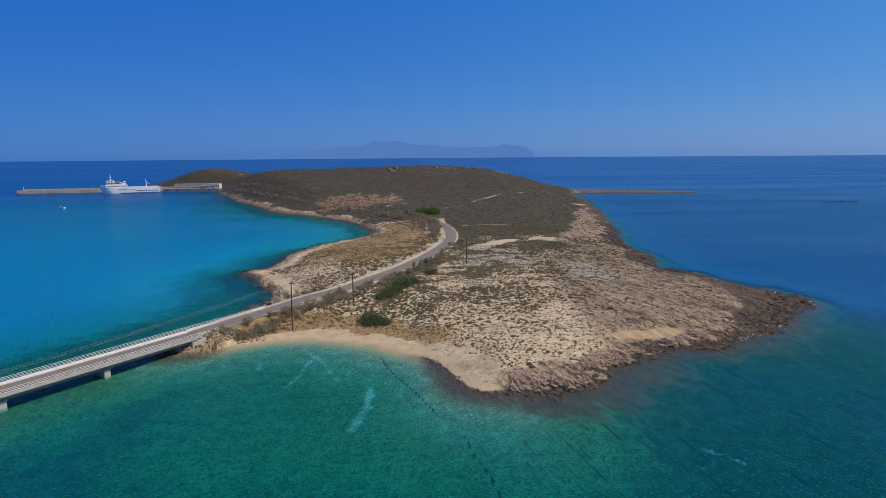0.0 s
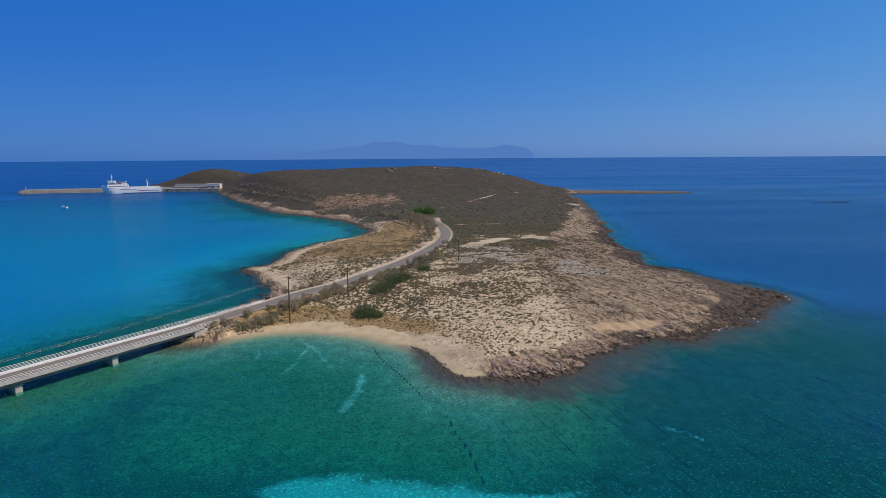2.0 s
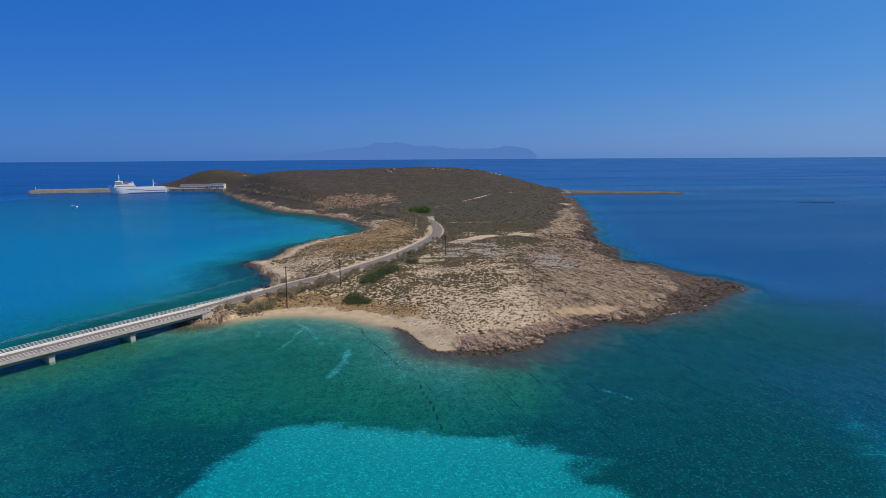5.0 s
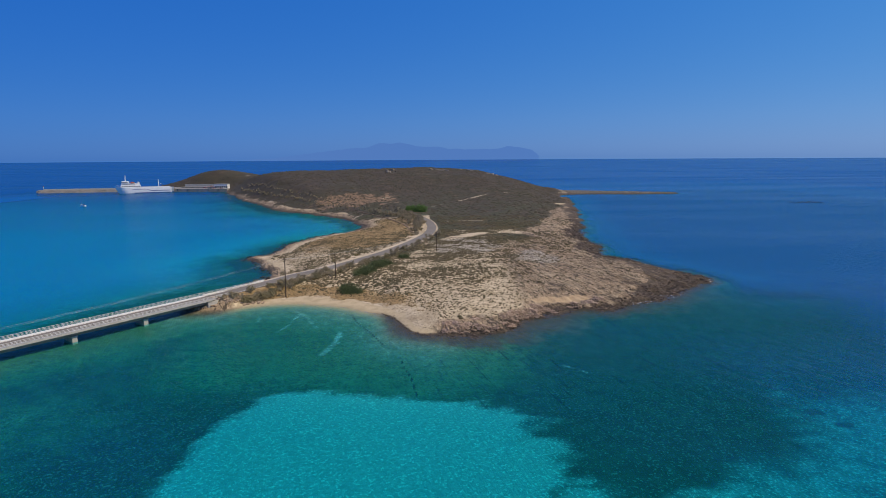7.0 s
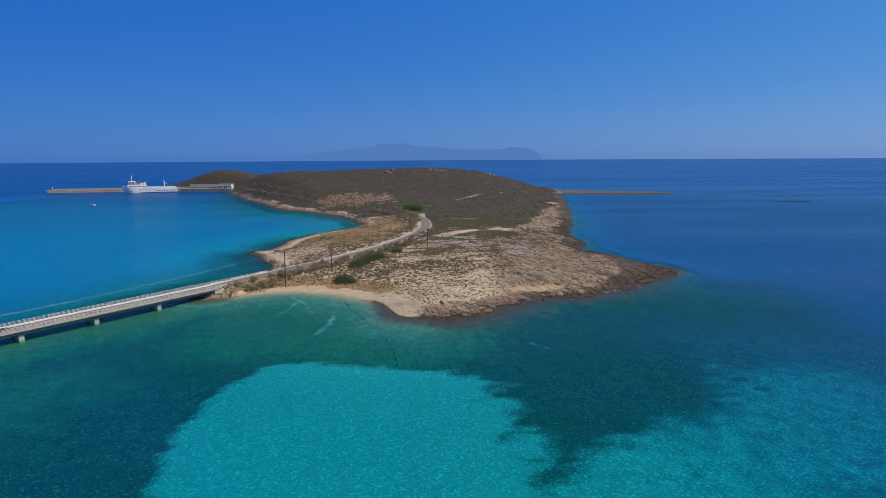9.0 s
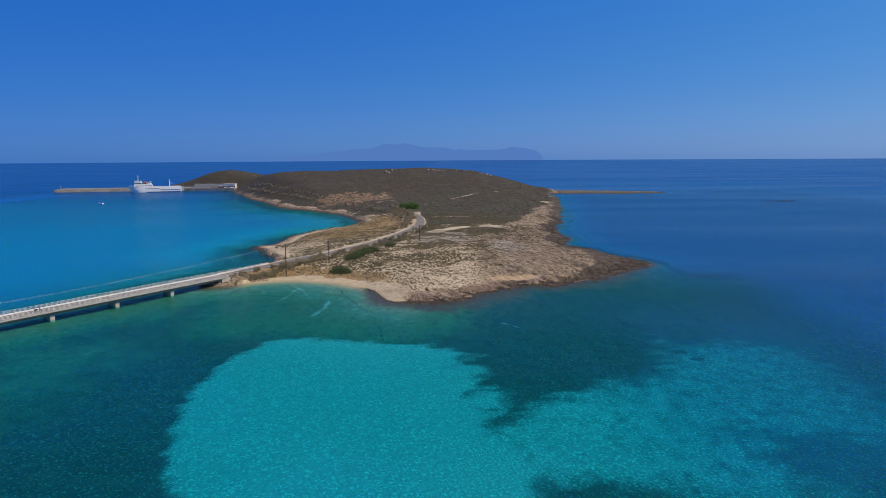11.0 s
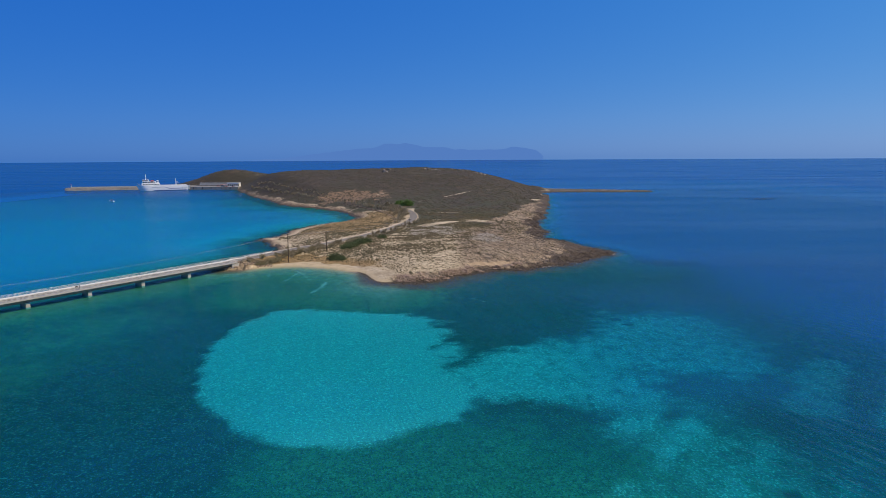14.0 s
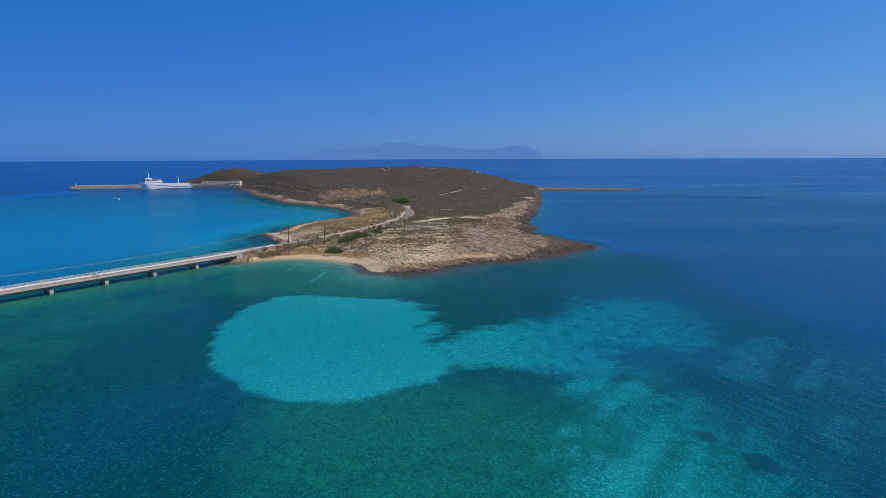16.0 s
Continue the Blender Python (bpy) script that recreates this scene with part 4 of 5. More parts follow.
def slab_mesh(seed):
    """A low, long, tilted slab of layered rock."""
    rng = np.random.default_rng(seed)
    bm = bmesh.new()
    bmesh.ops.create_cube(bm, size=2)
    bmesh.ops.subdivide_edges(bm, edges=bm.edges[:], cuts=1)
    for v in bm.verts:
        v.co += Vector(rng.normal(0, 0.16, 3))
        v.co.z += v.co.y * 0.35
    me = bpy.data.meshes.new("slab")
    bm.to_mesh(me)
    bm.free()
    return me


SHORE_ROCK = island_material("shore_rock", (0.035, 0.026, 0.020), (0.27, 0.20, 0.14))
rng = np.random.default_rng(11)
x, y = rng.uniform(-82, 108, 110000), rng.uniform(82, 330, 110000)
Q = plan(x, y)
keep = (Q["shore"] > 0.35) & (Q["sd"] > -1.2) & (Q["sd"] < 9) & (rng.uniform(size=len(x)) < np.where(x < -30, 0.3 * (y > 184), 0.9))
turn = math.atan2(STRATA[1], STRATA[0])
rows = [(x[i], y[i], Q["z"][i] + 0.03, turn + rng.normal(0, 0.25), rng.uniform(0.2, 0.65), rng.uniform(0.04, 0.09), rng.uniform(0.025, 0.07)) for i in np.nonzero(keep)[0][:9000]]
many("shore_rocks", [slab_mesh(k) for k in range(7)], rows, SHORE_ROCK, "jagged dark layered rocks along the waterline", "shore rocks")
PALE_ROCK = worn("pale_rock", (0.50, 0.365, 0.265), (0.31, 0.215, 0.15), 0.9, 0.95, bump=0.35, dist=0.04, stain=(0.17, 0.118, 0.082))
x, y = rng.uniform(7, 56, 22000), rng.uniform(84, 118, 22000)
Q = plan(x, y)
bed = fbm(x / 5, y / 3, 46, 3)
keep = (Q["sd"] > 0.8) & (Q["sd"] < 7.5) & (Q["sand"] < 0.35) & (bed > 0.47) & (y < 96 + 0.45 * np.maximum(x, 0))
rows = [(x[i], y[i], Q["z"][i] + 0.02, turn + rng.normal(0, 0.35), rng.uniform(0.3, 0.9), rng.uniform(0.06, 0.14), rng.uniform(0.02, 0.06)) for i in np.nonzero(keep)[0][:1500]]
many("coast_slabs", [slab_mesh(100 + k) for k in range(6)], rows, PALE_ROCK, "broken tan and brown slabs of rock above the waterline", "rock slabs")
CAPE_ROCK = island_material("cape_rock", (0.16, 0.118, 0.072), (0.46, 0.36, 0.235))
x, y = rng.uniform(14, 104, 16000), rng.uniform(86, 250, 16000)
Q = plan(x, y)
keep = (Q["rock"] > 0.5) & (Q["sd"] > 4) & (Q["sand"] < 0.3) & (fbm(x / 9, y / 9, 44, 3) > 0.42)
rows = [(x[i], y[i], Q["z"][i] - 0.02, turn + rng.normal(0, 0.18), rng.uniform(0.3, 1.0), rng.uniform(0.03, 0.08), rng.uniform(0.02, 0.06)) for i in np.nonzero(keep)[0][:4200]]
many("rock_ledges", [slab_mesh(20 + k) for k in range(7)], rows, CAPE_ROCK, "low weathered ledges of tan layered rock", "rock ledges")
rows = [(356 + rng.normal(0, 7), 475 + rng.normal(0, 2.5), -0.05, rng.uniform(0, 6), rng.uniform(0.6, 2), rng.uniform(0.5, 1.1), rng.uniform(0.15, 0.4)) for k in range(22)]
many("islet", [slab_mesh(40 + k) for k in range(4)], rows, island_material("reef_rock", (0.035, 0.03, 0.025), (0.09, 0.075, 0.06)), "tiny bare reef of dark rock awash in the sea", "reef")


x, y = rng.uniform(-90, -50, 6000), rng.uniform(128, 282, 6000)
Q = plan(x, y)
keep = np.nonzero((Q["sd"] > -4.5) & (Q["sd"] < 1.5) & (rng.uniform(size=len(x)) < ramp(-4.5, 0, Q["sd"])))[0]
rows = [(x[i], y[i], rng.uniform(-0.12, 0.02), turn + rng.normal(0, 0.6), rng.uniform(0.25, 0.75), rng.uniform(0.12, 0.35), rng.uniform(0.06, 0.16)) for i in keep[:230]]
many("reef_rocks", [slab_mesh(60 + k) for k in range(5)], rows, island_material("wet_rock", (0.03, 0.026, 0.022), (0.12, 0.09, 0.066)), "dark wet rocks awash round the low cape", "reef")


# ---- low scrub ----
def mound_mesh(seed, m=7):
    rng = np.random.default_rng(seed)
    bm = bmesh.new()
    top = bm.verts.new((rng.normal(0, 0.1), rng.normal(0, 0.1), 1))
    rings = []
    for r, z in ((0.62, 0.72), (1.0, -0.12)):
        rings.append([bm.verts.new((math.cos(k * math.tau / m) * r * rng.uniform(0.72, 1.25), math.sin(k * math.tau / m) * r * rng.uniform(0.72, 1.25), z * rng.uniform(0.8, 1.2))) for k in range(m)])
    for k in range(m):
        j = (k + 1) % m
        bm.faces.new((top, rings[0][k], rings[0][j]))
        bm.faces.new((rings[0][k], rings[1][k], rings[1][j], rings[0][j]))
    me = bpy.data.meshes.new("mound")
    bm.to_mesh(me)
    bm.free()
    return me


MOUNDS = [mound_mesh(k) for k in range(9)]
SCRUB = island_material("dry_scrub", (0.072, 0.058, 0.024), (0.150, 0.116, 0.056), third=(0.084, 0.072, 0.031))
x, y = rng.uniform(-76, 96, 150000), rng.uniform(88, 330, 150000)
Q = plan(x, y)
patch = fbm(x / 16, y / 16, 55, 4)
belt = ramp(118, 150, y - 0.25 * x) * (1 - ramp(15, 60, x - 0.9 * np.maximum(y - 185, 0)))
like = (0.36 + 0.15 * ramp(0.4, 0.6, patch) + belt * ramp(0.44, 0.54, patch) * 0.60) * (1 - 0.8 * Q["rock"]) * ramp(6, 12, Q["sd"])
like = like * (Q["rd"] > 5.0) * (1 - 0.75 * Q["grass"]) * (Q["sand"] < 0.3) * (Q["dirt"] < 0.4) * (1 + 0.6 * Q["scrub"]) * (1 - 0.65 * Q["rubble"])
keep = np.nonzero(rng.uniform(size=len(x)) < like)[0]
rows = []
for i in keep[:17000]:
    big = rng.uniform() < 0.03 + 0.30 * belt[i] * (patch[i] > 0.5)
    r = rng.uniform(0.4, 0.95) if big else 0.13 + 0.36 * rng.uniform() ** 1.8
    rows.append((x[i], y[i], Q["z"][i], rng.uniform(0, 6.3), r, r * rng.uniform(0.5, 1), r * rng.uniform(0.28, 0.5)))
# cushions in drifts
x, y = rng.uniform(-24, 80, 40000), rng.uniform(108, 262, 40000)
Q = plan(x, y)
drift = fbm(x / 9, y / 5.5, 58, 4)
zone = ramp(112, 150, y - 0.15 * x) * (1 - ramp(20, 62, x - 0.75 * np.maximum(y - 165, 0)))
like = ramp(0.50, 0.62, drift) * zone * (1 - 0.6 * Q["rock"]) * ramp(7, 14, Q["sd"]) * (Q["rd"] > 6) * (Q["sand"] < 0.3) * (Q["dirt"] < 0.35)
for i in np.nonzero(rng.uniform(size=len(x)) < like)[0][:6500]:
    r = rng.uniform(0.25, 0.72)
    rows.append((x[i], y[i], Q["z"][i], rng.uniform(0, 6.3), r, r * rng.uniform(0.5, 1), r * rng.uniform(0.3, 0.5)))
many("low_scrub", MOUNDS, rows, SCRUB, "scattered cushions of dry brown and olive scrub", "scrub")
x, y = rng.uniform(-62, 78, 90000), rng.uniform(90, 235, 90000)
Q = plan(x, y)
like = 0.5 * (1 - 0.8 * Q["rock"]) * (1 - 0.5 * Q["rubble"]) * ramp(7, 12, Q["sd"]) * (Q["rd"] > 5) * (Q["sand"] < 0.3) * (0.35 + 0.65 * ramp(0.36, 0.55, fbm(x / 7, y / 7, 77, 3)))
keep = np.nonzero(rng.uniform(size=len(x)) < like)[0]
rows = []
for i in keep[:26000]:
    r = 0.11 + 0.27 * rng.uniform() ** 1.6
    rows.append((x[i], y[i], Q["z"][i], rng.uniform(0, 6.3), r, r * rng.uniform(0.5, 1), r * rng.uniform(0.4, 0.8)))
many("grass_tufts", [mound_mesh(k, 5) for k in range(5)], rows, SCRUB, "tiny dry tufts of grass on stony sand", "grass")
GOLD = island_material("golden_grass", (0.20, 0.135, 0.058), (0.36, 0.255, 0.125))
x, y = rng.uniform(-72, 10, 30000), rng.uniform(102, 345, 30000)
Q = plan(x, y)
keep = np.nonzero((rng.uniform(size=len(x)) < 0.75 * Q["grass"]) & (Q["rd"] > 5) & (Q["sand"] < 0.4))[0]
rows = []
for i in keep[:6000]:
    r = 0.14 + 0.4 * rng.uniform() ** 1.7
    rows.append((x[i], y[i], Q["z"][i], rng.uniform(0, 6.3), r, r * rng.uniform(0.5, 1), r * rng.uniform(0.4, 0.8)))
many("grass_clumps", [mound_mesh(30 + k, 5) for k in range(5)], rows, GOLD, "sun-bleached golden grass clumps on the bank", "grass")
HILL_SCRUB = island_material("hill_scrub", (0.048, 0.039, 0.022), (0.086, 0.066, 0.040), third=(0.054, 0.054, 0.025))
x, y = rng.uniform(-420, 150, 60000), 190 + 690 * rng.uniform(size=60000) ** 1.2
Q = plan(x, y)
like = Q["scrub"] * (Q["dirt"] < 0.4) * (Q["rd"] > 6) * (0.5 + 0.5 * ramp(0.4, 0.6, fbm(x / 22, y / 22, 66, 4))) * (Q["z"] > 1)
keep = np.nonzero(rng.uniform(size=len(x)) < like)[0]
rows = []
for i in keep[:15000]:
    r = rng.uniform(0.4, 1.3)
    rows.append((x[i], y[i], Q["z"][i] - 0.05, rng.uniform(0, 6.3), r, r * rng.uniform(0.6, 1), r * rng.uniform(0.28, 0.5)))
many("hill_scrub", MOUNDS, rows, HILL_SCRUB, "dense low brown scrub covering the hill", "scrub")


rows = []
for cx, cy, count in ((8, 612, 26), (17, 606, 12), (44, 622, 10), (-42, 578, 14), (-46, 600, 6), (70, 600, 8)):
    for k in range(count):
        px, py = cx + rng.normal(0, 4.5), cy + rng.normal(0, 3)
        r = rng.uniform(0.5, 1.6)
        rows.append((px, py, ground_z(px, py) + 0.1, rng.uniform(0, 6.3), r, r * rng.uniform(0.5, 0.9), r * rng.uniform(0.3, 0.8)))
many("rock_outcrops", [slab_mesh(80 + k) for k in range(5)], rows, island_material("grey_rock", (0.10, 0.088, 0.075), (0.34, 0.30, 0.26)), "grey rock outcrops near the crest of the hill", "rocks")


# ---- shrubs and trees ----
def leaf_crown(seed, radius, height, low, leaves, size, clumps, flat=0.8):
    """Many small leaf blades in clumps, with gaps between them."""
    rng = np.random.default_rng(seed)
    centres = []
    for k in range(clumps):
        a, q = rng.uniform(0, math.tau), rng.uniform(0.1, 1) ** 0.6
        centres.append((math.cos(a) * q * radius * 0.75, math.sin(a) * q * radius * 0.75, low + (height - low) * rng.uniform(0.1, 1) * (1.1 - 0.55 * q)))
    bm = bmesh.new()
    for k in range(leaves):
        c = Vector(centres[rng.integers(clumps)]) + Vector(rng.normal(0, 1, 3)) * radius * 0.19
        c.z = max(c.z, 0.05)
        m = Matrix.Translation(c) @ Euler(rng.uniform(0, 6.3, 3)).to_matrix().to_4x4()
        s = size * rng.uniform(0.6, 1.4)
        bm.faces.new([bm.verts.new(m @ Vector(p)) for p in ((-s, 0, 0), (0, -s * 0.45, 0.1 * s), (s, 0, 0), (0, s * 0.45, 0.1 * s))])
    return bm, centres


def plant(name, seed, radius, height, leaves, leaf, bark, label, category, group, size=0.16, clumps=9, low=0.15):
    top = empty(name, pose(0, 0, -60), label, category, group)
    bm, centres = leaf_crown(seed, radius, height, low * height, leaves, size, clumps)
    limb = bmesh.new()
    fork = Vector((0, 0, max(0.12, low * height * 0.8)))
    add_tube(limb, (0, 0, -0.3), fork, 0.05 + height * 0.025, 0.04 + height * 0.018, 6)
    for c in centres:
        add_tube(limb, fork, Vector(c) * 0.9, 0.025 + height * 0.008, 0.012, 4)
    part("trunk", limb, bark, top)
    part("crown", bm, leaf, top)
    return top


def leaf_material(name, dark, light):
    m = material(name, dark, 0.8)
    n = Nodes(m)
    r = n.node("NewGeometry").outputs["Random Per Island"]
    o = n.node("ObjectInfo").outputs["Random"]
    n.link(n.mix(n.math("ADD", n.math("MULTIPLY", r, 0.7), n.math("MULTIPLY", o, 0.3)), dark, light), n.b.inputs["Base Color"])
    return m


BARK = worn("bark", (0.12, 0.09, 0.065), (0.18, 0.145, 0.11), 3.0, 0.95)
GREY_LEAF = leaf_material("grey_leaf", (0.20, 0.165, 0.10), (0.42, 0.345, 0.22))
OLIVE_LEAF = leaf_material("olive_leaf", (0.15, 0.13, 0.066), (0.32, 0.27, 0.145))
GREEN_LEAF = leaf_material("green_leaf", (0.052, 0.078, 0.026), (0.112, 0.138, 0.048))
BRIGHT_LEAF = leaf_material("bright_leaf", (0.060, 0.120, 0.018), (0.130, 0.225, 0.040))
SHRUBS = [plant("shrub", 100 + k, 1.7, 2.0, 620, (GREY_LEAF, OLIVE_LEAF)[k % 2], BARK, "dry grey-green roadside shrub", "shrub", "roadside shrubs") for k in range(4)]
TREES = [plant("tamarisk_tree", 120 + k, 1.5, 3.4, 420, GREY_LEAF, BARK, "small sparse grey-brown tree beside the road", "tree", "roadside trees", 0.17, 8, 0.35) for k in range(4)]
MATS = [plant("green_shrub", 140 + k, 3.4, 1.1, 4200, GREEN_LEAF, BARK, "spreading dark green shrub on the sand", "shrub", "green shrubs", 0.15, 30, 0.1) for k in range(2)]
BRIGHT = plant("bright_green_bush", 150, 5.6, 4.6, 2400, BRIGHT_LEAF, BARK, "bright green bush among brown hill scrub", "bush", "", 0.42, 26, 0.02)


def set_plant(ob, x, y, k=1.0, turn=0.0, first=set()):
    m = pose(x, y, ground_z(x, y) - 0.05, 0, 0, turn) @ Matrix.Scale(k, 4)
    if ob.name not in first:
        first.add(ob.name)
        ob.matrix_world = m
        return ob
    out = copy_thing(ob, m)
    out.scale = (k, k, k)
    return out


rng = np.random.default_rng(8)
PLANT_LINE = spline(ROAD[1:], False, 16)


def along(y0, y1, step, off0, off1, kinds, k0, k1, chance=1.0):
    """Plants beside the road, off metres to its left (+) or right (-)."""
    p = PLANT_LINE
    d = np.gradient(p, axis=0)
    d /= np.hypot(d[:, 0], d[:, 1])[:, None]
    run = np.concatenate([[0], np.cumsum(np.hypot(*np.diff(p, axis=0).T))])
    s0, s1 = np.interp([y0, y1], p[:, 1], run)
    s = s0
    while s < s1:
        i = int(np.searchsorted(run, s))
        if i < len(p) and rng.uniform() < chance:
            o = rng.uniform(off0, off1)
            set_plant(kinds[rng.integers(len(kinds))], p[i, 0] - d[i, 1] * o, p[i, 1] + d[i, 0] * o, rng.uniform(k0, k1), rng.uniform(0, 360))
        s += step * rng.uniform(0.6, 1.4)


along(121, 152, 1.1, -9.0, -4.4, SHRUBS, 0.6, 1.15)
along(150, 185, 1.6, -9.0, -4.2, SHRUBS + TREES[:1], 0.55, 1.0)
along(185, 250, 2.0, -7.0, -4.0, TREES + SHRUBS, 0.5, 0.9)
along(165, 245, 4.0, 5.0, 9.0, SHRUBS, 0.4, 0.8, 0.8)
along(252, 292, 2.2, 6.0, 10.5, TREES + SHRUBS[:2], 0.8, 1.25)
along(288, 372, 2.8, 9.5, 13.5, TREES, 0.8, 1.3)
along(290, 352, 1.8, 3.4, 6.0, TREES + SHRUBS, 0.9, 1.35)
along(372, 640, 5.0, 3.5, 5.5, TREES, 0.65, 1.0)
along(372, 640, 5.6, -5.5, -3.6, TREES, 0.5, 0.85)
for x, y, k in ((-57.3, 143.6, 1.25), (-55.4, 142.9, 0.8), (-59.2, 143.2, 0.9), (-48.5, 153.5, 1.5), (-46.5, 156, 1.3), (-44.5, 157, 1.0), (-41, 160, 1.0),
                (-55.5, 117.5, 1.0), (-53, 119, 0.9), (-58, 116.2, 0.8), (-50.5, 120.5, 1.1), (-48.0, 122.5, 1.15), (-46, 124.5, 1.0)):
    set_plant(SHRUBS[rng.integers(4)], x, y, k, rng.uniform(0, 360))
for x, y, k in ((-22.5, 128.5, 1.15), (-19.5, 127.0, 0.75), (-20.5, 146.5, 1.0), (-18.5, 151.5, 1.1), (-15.5, 158.5, 1.2), (-13.5, 162.5, 1.0), (-7, 177, 0.8)):
    set_plant(MATS[rng.integers(2)], x, y, k, rng.uniform(0, 360))
set_plant(BRIGHT, -5, 357, 0.95)
set_plant(BRIGHT, -12, 366, 0.7, 90)


# ---- harbour ----
NAVY = worn("navy_paint", (0.03, 0.07, 0.22), (0.04, 0.09, 0.26), 0.5, 0.45)
SHIP_WHITE = worn("ship_white", (0.80, 0.81, 0.82), (0.72, 0.73, 0.74), 0.15, 0.4, stain=(0.62, 0.58, 0.52))
GLASS_DARK = material("dark_window_glass", (0.02, 0.025, 0.03), 0.08)
RED = worn("red_paint", (0.42, 0.07, 0.03), (0.5, 0.11, 0.05), 0.8, 0.5)
RUBBER = material("rubber", (0.02, 0.02, 0.02), 0.8)
QUAY_STONE = worn("quay_concrete", (0.22, 0.205, 0.18), (0.31, 0.29, 0.26), 0.25, 0.9, stain=(0.17, 0.15, 0.13))


GREY_STONE = worn("grey_rubble", (0.165, 0.155, 0.14), (0.25, 0.235, 0.21), 0.3, 0.95, bump=0.8, dist=0.4, stain=(0.13, 0.115, 0.10))


def ferry():
    bow, stern = Vector((-404.5, 688, 0)), Vector((-348.5, 715, 0))
    ahead = (bow - stern).normalized()
    length = (bow - stern).length
    top = empty("car_ferry", Matrix(((ahead.x, -ahead.y, 0, stern.x), (ahead.y, ahead.x, 0, stern.y), (0, 0, 1, 0), (0, 0, 0, 1))),
                "white car ferry with a blue stripe moored at the quay", "ferry")
    sections = []
    L, B = length, 6.5
    bm = bmesh.new()
    for s in np.linspace(0, 1, 25):
        x = s * L
        fine = 1 - max(0, (s - 0.78) / 0.22) ** 2.4
        sheer = 6.6 + 2.6 * max(0, (s - 0.55) / 0.45) ** 1.5
        rows = []
        for z, w, push in ((-2.0, 0.82, -2.5), (0.4, 0.95, 0.0), (4.0, 1.0, 2.0), (sheer, 1.0, 4.2)):
            xx = x + push * max(0, (s - 0.8) / 0.2) ** 2
            half = B * w * (fine * (1 - 0.25 * (1 - w)) if z > 3 else fine ** 1.25)
            rows.append((xx, half, z))
        sections.append([[bm.verts.new((a, sgn * max(h, 0.05), z)) for a, h, z in rows] for sgn in (1, -1)])
    for p, q in zip(sections, sections[1:]):
        for side in (0, 1):
            for j in range(3):
                f = (p[side][j], q[side][j], q[side][j + 1], p[side][j + 1])
                bm.faces.new(f if side else f[::-1])
        bm.faces.new((p[0][3], p[1][3], q[1][3], q[0][3]))
    e = sections[0]
    bm.faces.new((e[0][0], e[1][0], e[1][1], e[0][1])), bm.faces.new((e[0][1], e[1][1], e[1][2], e[0][2])), bm.faces.new((e[0][2], e[1][2], e[1][3], e[0][3]))
    bmesh.ops.recalc_face_normals(bm, faces=bm.faces[:])
    part("hull", bm, SHIP_WHITE, top)
    for sgn in (1, -1):
        bm = bmesh.new()
        y = sgn * (B + 0.05)
        line = [(2, 3.2), (24, 3.2), (30, 5.2), (46, 5.2)]
        for (a, z), (b, w) in zip(line, line[1:]):
            f = [bm.verts.new(v) for v in ((a, y, z - 0.28), (b, y, w - 0.28), (b, y, w + 0.28), (a, y, z + 0.28))]
            bm.faces.new(f)
        part("stripe", bm, NAVY, top, "dark blue stripe")
        part("boot_top", box(1.5, 44, y - 0.04, y + 0.04, -0.3, 1.0), NAVY, top, "dark blue waterline band")
    lower = part("lower_deckhouse", box(L * 0.58, L * 0.955, -5.4, 5.4, 7.3, 10.6, 0.2), SHIP_WHITE, top)
    upper = part("upper_deckhouse", box(L * 0.66, L * 0.945, -4.8, 4.8, 10.6, 13.2, 0.25), SHIP_WHITE, top)
    bridge_house = part("wheelhouse", box(L * 0.80, L * 0.935, -5.8, 5.8, 13.2, 15.8, 0.25), SHIP_WHITE, top)
    for sgn in (1, -1):
        for k in range(11):
            x = L * 0.60 + k * 1.9
            part("window", box(x, x + 1.2, sgn * 5.4 - 0.04, sgn * 5.4 + 0.04, 8.6, 9.7), GLASS_DARK, lower)
        for k in range(8):
            x = L * 0.68 + k * 1.9
            part("window", box(x, x + 1.3, sgn * 4.8 - 0.04, sgn * 4.8 + 0.04, 11.6, 12.7), GLASS_DARK, upper)
        part("window", box(L * 0.82, L * 0.93, sgn * 5.8 - 0.04, sgn * 5.8 + 0.04, 14.3, 15.2), GLASS_DARK, bridge_house)
        part("lifeboat", box(L * 0.70, L * 0.77, sgn * 5.0 - 0.9, sgn * 5.0 + 0.9, 13.3, 14.6, 0.5), RED, top, "orange-red lifeboat")
        part("side_wall", box(L * 0.02, L * 0.58, sgn * 6.2 - 0.15, sgn * 6.2 + 0.15, 6.6, 7.9, 0.05), SHIP_WHITE, top)
    part("window", box(L * 0.933, L * 0.938, -5.2, 5.2, 14.3, 15.2), GLASS_DARK, bridge_house)
    part("funnel", box(L * 0.60, L * 0.65, -1.6, 1.6, 10.6, 14.6, 0.5), SHIP_WHITE, top)
    part("funnel_band", box(L * 0.598, L * 0.652, -1.62, 1.62, 12.9, 13.9, 0.1), NAVY, top, "blue funnel band")
    mast = part("mast", tube((L * 0.865, 0, 15.8), (L * 0.86, 0, 23.5), 0.55, 0.3, 8), SHIP_WHITE, top)
    part("radar", box(L * 0.845, L * 0.88, -1.6, 1.6, 19.6, 20.0, 0.1), SHIP_WHITE, mast)
    part("yard", tube((L * 0.862, -2.2, 21.4), (L * 0.862, 2.2, 21.4), 0.12, None, 6), SHIP_WHITE, mast)
    aft = part("aft_mast", tube((L * 0.245, 0, 6.6), (L * 0.245, 0, 17.5), 0.7, 0.35, 8), SHIP_WHITE, top, "tall white aft mast")
